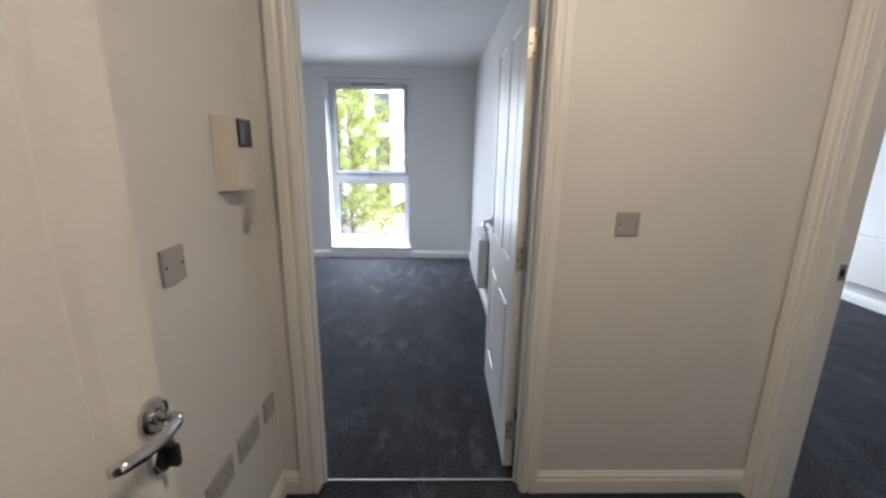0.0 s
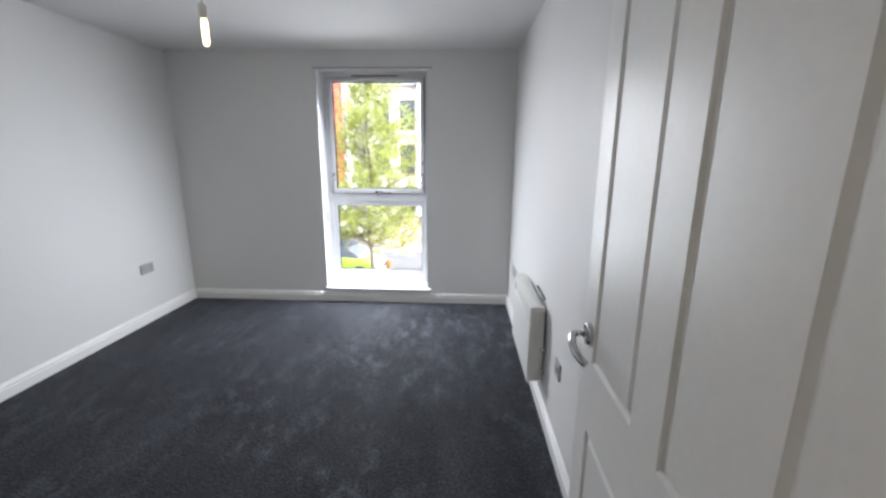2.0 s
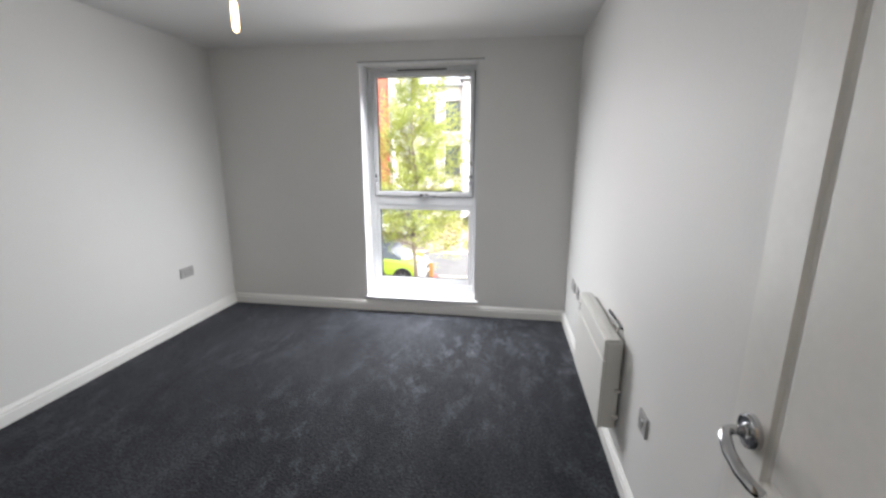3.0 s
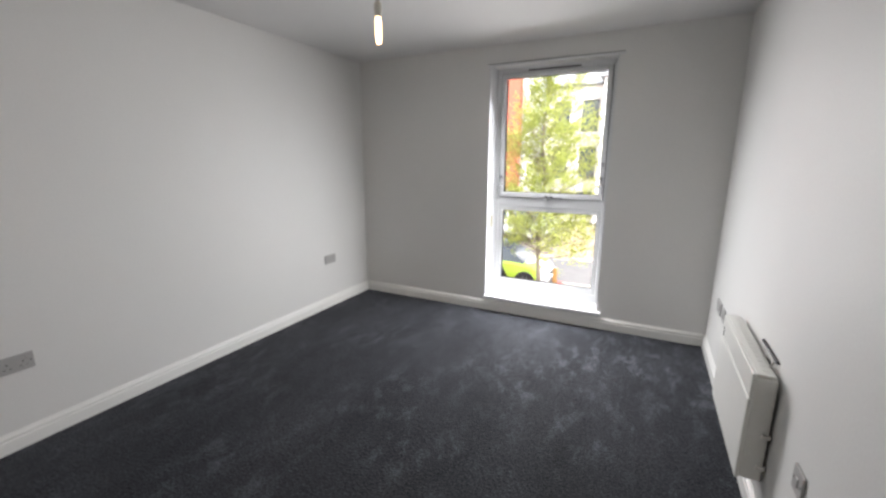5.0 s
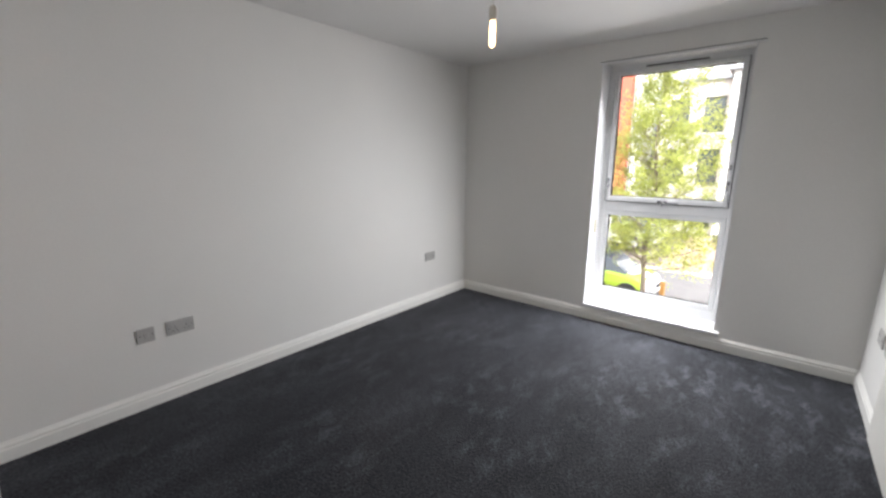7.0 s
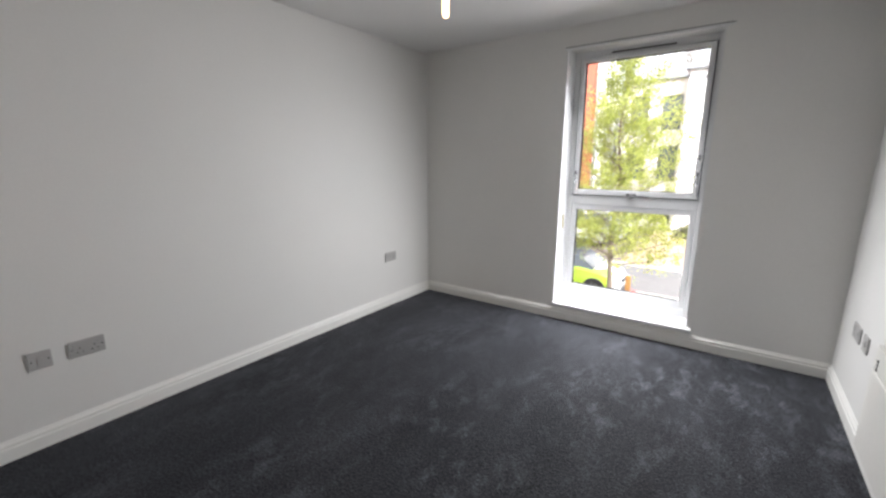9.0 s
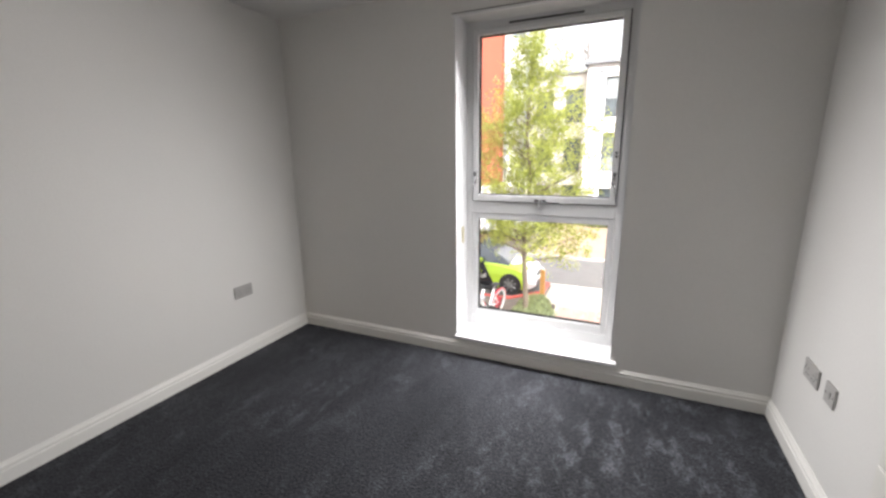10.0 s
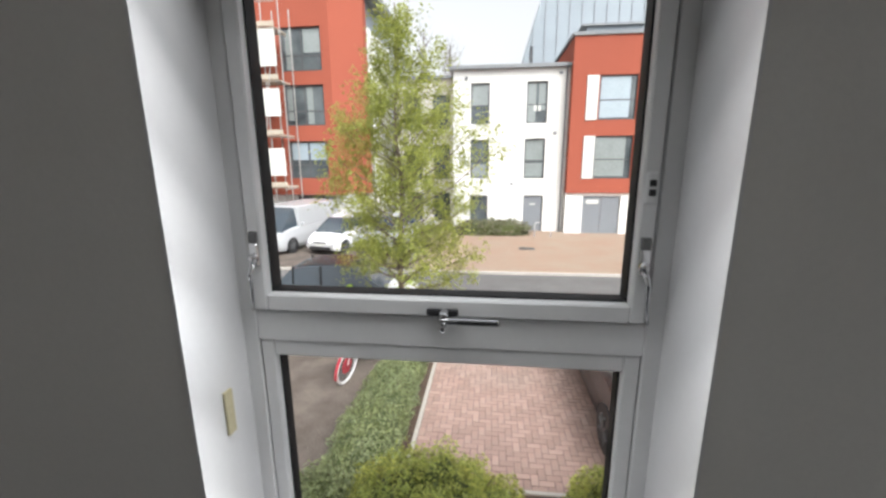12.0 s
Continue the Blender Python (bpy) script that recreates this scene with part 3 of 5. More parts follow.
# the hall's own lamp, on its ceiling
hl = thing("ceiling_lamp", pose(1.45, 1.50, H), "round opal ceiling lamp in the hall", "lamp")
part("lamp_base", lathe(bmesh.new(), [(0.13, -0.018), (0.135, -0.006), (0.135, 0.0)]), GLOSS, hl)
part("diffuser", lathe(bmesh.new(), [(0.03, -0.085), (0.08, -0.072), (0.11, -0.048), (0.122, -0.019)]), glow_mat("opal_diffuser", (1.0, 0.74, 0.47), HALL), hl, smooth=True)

# entry phone: a swept case with the screen on its flat front, and the handset's cord at its side
ph = thing("entry_phone", pose(HX0, 2.222, 1.405, 0, 0, 90), "cream video entry phone with a small dark screen", "intercom")
part("backplate", boxes((-0.068, 0.062, -0.008, 0, -0.110, 0.108), bev=0.002), PLATE_W, ph)
bm = bmesh.new()
prism(bm, [(-0.066, -0.008), (-0.064, -0.016), (-0.054, -0.036), (-0.044, -0.048), (-0.030, -0.056), (0.0, -0.059), (0.054, -0.060), (0.058, -0.056), (0.058, -0.008)], (0, 0, -0.106), (0, 0, 0.106), (1, 0, 0), (0, 1, 0))
bmesh.ops.bevel(bm, geom=[e for e in bm.edges if abs(e.verts[0].co.z - e.verts[1].co.z) < 1e-5], offset=0.003, segments=2, affect="EDGES")
part("housing", bm, PLATE_W, ph)
scn = part("screen", boxes((-0.033, 0.049, -0.0625, -0.058, 0.020, 0.100), bev=0.001), DARK, ph, "small dark video screen")
part("screen_glass", boxes((-0.028, 0.030, -0.0640, -0.0626, 0.028, 0.094)), SCREEN, scn)
bm = bmesh.new()
prism(bm, [(-0.010, -0.110), (-0.040, -0.106), (-0.050, -0.08), (-0.040, -0.04), (-0.040, 0.04), (-0.050, 0.085), (-0.040, 0.104), (-0.010, 0.104)], (0.0585, 0, 0), (0.085, 0, 0), (0, 1, 0), (0, 0, 1))
part("handset", bm, PLATE_W, ph, "cream plastic handset")
pts = []
for k in range(201):
    a = k / 200
    pts.append((0.070 + 0.014 * math.sin(a * 6) + 0.0085 * math.cos(a * 140), -0.036 + 0.0085 * math.sin(a * 140), -0.090 - 0.125 * math.sin(a * 2.5)))
part("coiled_cord", tube(bmesh.new(), pts, 0.0026, 5), PLATE_W, ph, "cream coiled cord", smooth=True)
# thumb turn of the entrance door
part("thumb_turn", lathe(bmesh.new(), [(0.029, 0), (0.029, 0.007), (0.026, 0.0105), (0.022, 0.0105), (0.0215, 0.008)], pose(0.790, 0, 0.945, 90)), CHROME, ld)
part("turn_grip", boxes((0.784, 0.796, -0.032, -0.008, 0.925, 0.965), bev=0.004, seg=2), DARK, ld)
part("turn_disc", lathe(bmesh.new(), [(0.0212, 0), (0.0212, 0.0012), (0.019, 0.0016)], pose(0.790, -0.0081, 0.945, 90)), DARK, ld)


# ---- outdoors: ground, road, planting ----
G = -2.6
ST = pose(0, 16.24, 0, 0, 0, 0.8)      # the street runs a little across the room's axis
ASPH = mat("asphalt", (0.145, 0.14, 0.137), 0.9, vary=0.12, scale=1.5, grain=160, bump=0.3, spec=0.2)
PATHM = mat("path_asphalt", (0.18, 0.15, 0.13), 0.9, vary=0.3, scale=1.6, grain=45, bump=0.3, spec=0.2)
PAVE = mat("buff_paving", (0.33, 0.305, 0.265), 0.85, vary=0.08, scale=2.5, grain=60, bump=0.15, spec=0.2, tint=(0.27, 0.255, 0.225))
KERB = mat("concrete_kerb", (0.44, 0.41, 0.37), 0.85, vary=0.07, scale=6, grain=80, bump=0.15, rand=0.08)
BRICK = mat("red_block_paving", (0.36, 0.225, 0.19), 0.85, vary=0.10, scale=0.9, grain=120, bump=0.25, spec=0.2, tint=(0.31, 0.24, 0.21), rand=0.14)
BRICKI = mat("red_block_paving_joined", (0.36, 0.225, 0.19), 0.85, vary=0.10, scale=0.9, grain=120, bump=0.25, spec=0.2, tint=(0.31, 0.24, 0.21), rand=0.14, island=True)
FARBLK = mat("far_block_paving", (0.27, 0.175, 0.125), 0.85, vary=0.08, scale=0.7, grain=40, bump=0.1, tint=(0.27, 0.215, 0.165))
SOIL = mat("bark_soil", (0.11, 0.075, 0.055), 0.95, vary=0.25, scale=12, grain=60, bump=0.6)
REDP = mat("red_paint", (0.50, 0.09, 0.07), 0.7, vary=0.1, scale=9, grain=70, bump=0.1)
HEDGE = mat("hedge_leaf", (0.25, 0.28, 0.12), 0.5, vary=0.1, scale=3, grain=30, bump=0, tint=(0.22, 0.26, 0.15), rand=0.45, island=True)
YBUSH = mat("gold_leaf", (0.42, 0.40, 0.09), 0.5, vary=0.1, scale=3, grain=30, bump=0, tint=(0.24, 0.31, 0.08), rand=0.35, island=True)
TLEAF = mat("tree_leaf", (0.40, 0.42, 0.11), 0.5, vary=0.1, scale=2, grain=30, bump=0, tint=(0.32, 0.36, 0.095), rand=0.25, island=True)
for lm, share in ((HEDGE, 0.25), (YBUSH, 0.35), (TLEAF, 0.55)):
    # thin leaves let part of the light through
    nt = lm.node_tree
    thin, both = nt.nodes.new("ShaderNodeBsdfTranslucent"), nt.nodes.new("ShaderNodeMixShader")
    both.inputs[0].default_value = share
    nt.links.new(nt.nodes["Principled BSDF"].inputs["Base Color"].links[0].from_socket, thin.inputs["Color"])
    nt.links.new(nt.nodes["Principled BSDF"].outputs[0], both.inputs[1])
    nt.links.new(thin.outputs[0], both.inputs[2])
    nt.links.new(both.outputs[0], nt.nodes["Material Output"].inputs["Surface"])
BARK = mat("bark", (0.20, 0.16, 0.12), 0.9, vary=0.15, scale=14, grain=60, bump=0.5)
POSTW = mat("orange_timber", (0.42, 0.22, 0.07), 0.7, vary=0.12, scale=10, grain=60, bump=0.1)
METB = mat("black_metal", (0.03, 0.03, 0.032), 0.45, vary=0.1, bump=0.02)


def slab(name, label, x0, x1, y0, y1, z0, z1, material, m=None, cat="ground"):
    ob = part(name, boxes((x0, x1, y0, y1, z0, z1)), material)
    ob.matrix_basis = m or Matrix()
    return tagged(ob, label, cat, kind="structure")


slab("ground", "worn grey asphalt ground reaching into the distance", -600, 600, 6.56, 900, G - 0.5, G - 0.14, ASPH)
slab("path", "brown-grey asphalt path beside the planting", -6.0, -0.9, 6.56, 14.40, G - 0.14, G, PATHM, cat="path")
slab("pavement", "buff paved footway along the road", -1.28, 40, -1.95, -0.13, G - 0.139, G - 0.002, PAVE, ST, "pavement")
slab("parking_bay", "dark asphalt parking bay beside the road", -40, -1.28, -1.83, -0.003, G - 0.139, G - 0.09, ASPH, ST, "parking")
slab("road", "grey asphalt road", -60, 60, 0.0, 3.62, G - 0.14, G - 0.09, ASPH, ST, "road")
slab("forecourt", "reddish block-paved parking court across the road", -2.6, 40, 3.76, 13.5, G - 0.139, G, FARBLK, ST, "parking")
slab("far_parking", "brown-grey parking court across the road", -40, -2.6, 3.76, 13.5, G - 0.139, G - 0.004, PATHM, ST, "parking")


def stones(name, label, n, x0, pitch, y, m, parent_z=0.0, h=0.14):
    e = thing(name, m, label, "kerb", kind="structure")
    me = None
    for k in range(n):
        if me is None:
            s = part("kerbstone", boxes((0.003, pitch - 0.003, 0, 0.125, G - 0.139, G + 0.0), bev=0.01), KERB, e)
            me = s.data
        else:
            s = new("kerbstone", me)
            s.parent = e
        s.location = (x0 + k * pitch, y, 0)
    return e


stones("kerb", "pale concrete kerb along the near side of the road", 16, -1.35, 0.915, -0.128, ST)
stones("kerb", "pale concrete kerb along the far side of the road", 30, -14.0, 0.915, 3.625, ST)
tagged(part("edging", boxes((-0.86, -0.80, 9.9, 14.22, G - 0.1, G + 0.03), (-0.80, 2.9, 9.84, 9.90, G - 0.1, G + 0.03), bev=0.006), KERB), "pale concrete edging round the block drive", "edging", kind="structure")
tagged(part("flower_bed", boxes((-1.88, -0.862, 8.0, 14.0, G - 0.05, G + 0.02), (-2.3, 3.2, 6.56, 9.838, G - 0.05, G + 0.015)), SOIL), "bare bark-covered soil of the planting bed", "soil", kind="structure")
bm = bmesh.new()
for q in ([(-6.0, -1.84), (-2.2, -1.84), (-2.26, -1.70), (-6.0, -1.70)], [(-2.2, -1.84), (-1.38, -0.98), (-1.50, -0.90), (-2.26, -1.70)], [(-1.38, -0.98), (-1.36, -0.01), (-1.49, -0.01), (-1.50, -0.90)]):
    prism(bm, q, (0, 0, G - 0.139), (0, 0, G + 0.022), (1, 0, 0), (0, 1, 0))
rk = part("red_kerb", bm, REDP)
rk.matrix_basis = ST
tagged(rk, "worn red painted kerb round the parking bay", "kerb", kind="structure")


bm = bmesh.new()
prism(bm, [(-2.19, -1.83), (-1.281, -1.83), (-1.281, -0.13), (-1.355, -0.13), (-1.37, -0.98)], (0, 0, G - 0.138), (0, 0, G - 0.001), (1, 0, 0), (0, 1, 0))
pc = part("path_corner", bm, PATHM)
pc.matrix_basis = ST
tagged(pc, "brown-grey asphalt corner beside the parking bay", "path", kind="structure")


# ---- foliage ----
def leaves(name, centres, normals, size, material, parent, seed, spread=0.9):
    """Small folded leaves at the places given, each two triangles, in one mesh."""
    rng = np.random.default_rng(seed)
    n = len(centres)
    c = np.asarray(centres)
    d = np.asarray(normals) + rng.normal(0, spread, (n, 3))
    d /= np.linalg.norm(d, axis=1)[:, None]
    a = np.cross(d, rng.normal(0, 1, (n, 3)))
    a /= np.linalg.norm(a, axis=1)[:, None]
    b = np.cross(d, a)
    s = size * rng.uniform(0.6, 1.35, n)[:, None]
    v = np.stack([c - a * s, c + b * s * 0.42 + d * s * 0.12, c + a * s, c - b * s * 0.42 + d * s * 0.12], 1).reshape(-1, 3)
    f = [(4 * k, 4 * k + 1, 4 * k + 2) for k in range(n)] + [(4 * k, 4 * k + 2, 4 * k + 3) for k in range(n)]
    me = bpy.data.meshes.new(name)
    me.from_pydata(v.tolist(), [], f)
    me.materials.append(material)
    ob = new(name, me)
    ob.parent = parent
    return ob


def lump(x, y, z, f):
    return noise.noise(Vector((x, y, z)) * f)


def bush(name, label, m, rx, ry, h, n, size, material, seed, group="", boxy=0.0):
    """A shrub: stems, and a crown of leaves over an uneven mound. boxy flattens the top, for a trimmed hedge."""
    e = thing(name, m, label, "shrub", group)
    rng = np.random.default_rng(seed)
    cs, ns = [], []
    ex = 2.0 + boxy
    while len(cs) < n:
        u = rng.normal(0, 1, 3)
        u /= np.linalg.norm(u)
        u[2] = abs(u[2])
        k = (abs(u[0]) ** ex + abs(u[1]) ** ex + abs(u[2]) ** ex) ** (-1 / ex)
        r = k * (1 + 0.22 * lump(u[0] * rx * 2.2 + seed, u[1] * ry * 2.2, u[2] * 2, 1.6) + 0.12 * lump(u[0] * rx, u[1] * ry + seed, u[2], 5.0)) * rng.uniform(0.80, 1.03)
        cs.append((u[0] * rx * r, u[1] * ry * r, u[2] * h * r))
        ns.append((u[0] * 0.8, u[1] * 0.8, u[2] + 0.5))
    leaves("foliage", cs, ns, size, material, e, seed)
    bm = bmesh.new()
    for k in range(9):
        a = rng.uniform(0, 6.28)
        q = rng.uniform(0.3, 0.75)
        tube(bm, [(0.1 * math.cos(a), 0.1 * math.sin(a), 0), (0.5 * q * rx * math.cos(a), 0.5 * q * ry * math.sin(a), 0.4 * h), (q * rx * math.cos(a), q * ry * math.sin(a), 0.78 * h)], [0.014, 0.01, 0.005], 5)
    part("stems", bm, BARK, e)
    # a solid core in darker leaf green, painting the shade inside the crown
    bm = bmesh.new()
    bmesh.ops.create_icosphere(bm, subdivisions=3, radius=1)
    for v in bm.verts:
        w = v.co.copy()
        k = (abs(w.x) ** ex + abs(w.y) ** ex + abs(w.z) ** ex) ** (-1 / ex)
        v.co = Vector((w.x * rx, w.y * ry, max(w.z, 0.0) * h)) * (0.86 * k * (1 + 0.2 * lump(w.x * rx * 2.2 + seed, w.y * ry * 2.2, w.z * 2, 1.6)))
    part("shaded_core", bm, INNER_SHADE, e)
    return e


# leaf green darkened to stand for the shade within the shrubs
INNER_SHADE = mat("crown_inner_shade", (0.07, 0.085, 0.03), 0.9, vary=0.4, scale=14, grain=40, bump=0.8, tint=(0.11, 0.13, 0.045))
bush("hedge", "dense grey-green low hedge beside the block drive", pose(-1.42, 10.55, G + 0.02, 0, 0, 1), 0.46, 1.55, 0.44, 12000, 0.030, HEDGE, 3, "planting by the drive", 2.5)
bush("hedge", "dense grey-green low hedge along the path", pose(-1.40, 12.05, G + 0.02, 0, 0, 1), 0.44, 1.0, 0.40, 7500, 0.030, HEDGE, 4, "planting by the drive", 2.0)
bush("shrub", "small green shrub at the foot of the street tree", pose(-1.30, 13.62, G), 0.50, 0.42, 0.46, 3600, 0.034, HEDGE, 5, "planting by the drive")
bush("shrub", "grey-green shrub below the window", pose(-1.60, 8.75, G), 0.62, 0.75, 0.80, 7000, 0.030, HEDGE, 6, "planting under the window", 0.5)
bush("shrub", "rounded golden-green shrub below the window", pose(-0.25, 8.85, G), 1.06, 0.85, 1.20, 24000, 0.024, YBUSH, 7, "planting under the window")
bush("shrub", "rounded golden-green shrub beside the drive", pose(1.58, 9.0, G), 0.68, 0.68, 1.10, 12000, 0.024, YBUSH, 8, "planting under the window")


def street_tree(m, height, seed):
    """An upright young tree: one stem, limbs that rise steeply, and loose sprays of spring leaves."""
    e = thing("street_tree", m, "slender young street tree in fresh yellow-green leaf", "tree")
    rng = np.random.default_rng(seed)
    bm = bmesh.new()
    stem = [(0.05 * math.sin(k * 1.3), 0.04 * math.cos(k * 1.9), height * k / 12) for k in range(13)]
    tube(bm, stem, [0.066 * (1 - 0.9 * k / 12) + 0.004 for k in range(13)], 9)
    part("trunk", bm, BARK, e, smooth=True)
    bm = bmesh.new()
    cs, ns = [], []
    for k in range(84):
        q = (k + rng.uniform(0, 1)) / 84
        z0 = 1.50 + q * (height - 1.90)
        a = k * 2.4 + rng.uniform(-0.4, 0.4)
        # crown radius: full low down, narrowing unevenly to the tip
        reach = (2.2 * (1 - q) ** 0.9 + 0.16) * rng.uniform(0.5, 1.08) * (0.66 + 0.34 * min(1, q * 3.0))
        rise = (0.36 + 0.80 * q) * reach + rng.uniform(-0.1, 0.25)
        p0 = Vector((0, 0, z0))
        p1 = p0 + Vector((math.cos(a) * reach * 0.55, math.sin(a) * reach * 0.55, rise * 0.42))
        p2 = p0 + Vector((math.cos(a + 0.2) * reach, math.sin(a + 0.2) * reach, rise))
        tube(bm, [p0, p1, p2], [0.017 * (1 - q) + 0.006, 0.010 * (1 - q) + 0.004, 0.003], 5)
        for j in range(int(3 + 30 * reach)):
            s = rng.uniform(0.30, 1.0) ** 0.8
            p = p0.lerp(p1, s * 2) if s < 0.5 else p1.lerp(p2, s * 2 - 1)
            tip = p + Vector(rng.normal(0, 0.10, 3)) * (0.6 + 0.6 * reach)
            for i in range(int(rng.integers(10, 24))):
                cs.append(tuple(tip + Vector(rng.normal(0, 0.055, 3))))
                ns.append((0.3 * math.cos(a), 0.3 * math.sin(a), 0.6))
    part("limbs", bm, BARK, e)
    leaves("crown", cs, ns, 0.031, TLEAF, e, seed)
    return e


street_tree(pose(-1.45, 12.98, G), 6.6, 11)
# thin bare crowns over the roofs far off
PALEB = mat("pale_bark", (0.36, 0.33, 0.30), 0.9, vary=0.1, scale=8, bump=0.2)


def bare_tree(m, h, seed):
    e = thing("bare_tree", m, "bare winter tree rising behind the roofs", "tree", "trees behind the roofs")
    rng = np.random.default_rng(seed)
    bm = bmesh.new()
    tube(bm, [(0, 0, 0), (0.1, 0, h * 0.5), (0, 0.1, h)], [0.22, 0.14, 0.03], 7)
    part("trunk", bm, PALEB, e)
    bm = bmesh.new()
    for k in range(60):
        z = h * rng.uniform(0.45, 0.97)
        a, r = rng.uniform(0, 6.28), rng.uniform(0.8, 2.2) * (1.3 - z / h)
        p = Vector((0, 0, z))
        q = p + Vector((math.cos(a) * r, math.sin(a) * r, r * 1.1))
        tube(bm, [p, q], [0.03, 0.012], 4, False)
        for j in range(6):
            s = p.lerp(q, rng.uniform(0.4, 1))
            tube(bm, [s, s + Vector(rng.normal(0, 0.45, 3)) + Vector((0, 0, 0.5))], [0.012, 0.005], 3, False)
    part("limbs", bm, PALEB, e)


bare_tree(pose(-3.3, 42, G), 13.2, 21)
bare_tree(pose(-6.2, 46, G), 15.5, 22)


# ---- vehicles ----
CGLASS = mat("car_glass", (0.05, 0.065, 0.08), 0.05, vary=0.05, bump=0, spec=0.8)
TYRE = mat("tyre", (0.02, 0.02, 0.02), 0.85, vary=0.1, grain=60, bump=0.1)
RIM = mat("alloy", (0.5, 0.5, 0.51), 0.4, 0.5, vary=0.05, bump=0.02)
LENSM = mat("lamp_lens", (0.30, 0.32, 0.35), 0.08, vary=0.02, bump=0, spec=0.8)
WRIM = mat("dark_alloy", (0.17, 0.17, 0.175), 0.4, 0.5, vary=0.05, bump=0.02)
NPLATE = mat("number_plate", (0.75, 0.75, 0.70), 0.4, vary=0.03, bump=0)


def paint(name, c, rough=0.22):
    return mat(name, c, rough, vary=0.015, scale=2, grain=20, bump=0, spec=0.6)


WHITEC, SILVER, BLACKC, LIME = paint("white_car_paint", (0.72, 0.72, 0.72)), paint("silver_car_paint", (0.42, 0.43, 0.44)), paint("black_car_paint", (0.018, 0.019, 0.021)), paint("lime_car_paint", (0.37, 0.52, 0.05))


def loft(bm, secs):
    rings = [[bm.verts.new(p) for p in s] for s in secs]
    for a, b in zip(rings, rings[1:]):
        n = len(a)
        for k in range(n):
            bm.faces.new((a[k], a[(k + 1) % n], b[(k + 1) % n], b[k]))
    bm.faces.new(rings[0][::-1])
    bm.faces.new(rings[-1])
    return bm


def lerp_at(pts, x):
    for (x0, v0), (x1, v1) in zip(pts, pts[1:]):
        if x <= x1:
            return v0 + (v1 - v0) * (x - x0) / (x1 - x0)
    return pts[-1][1]


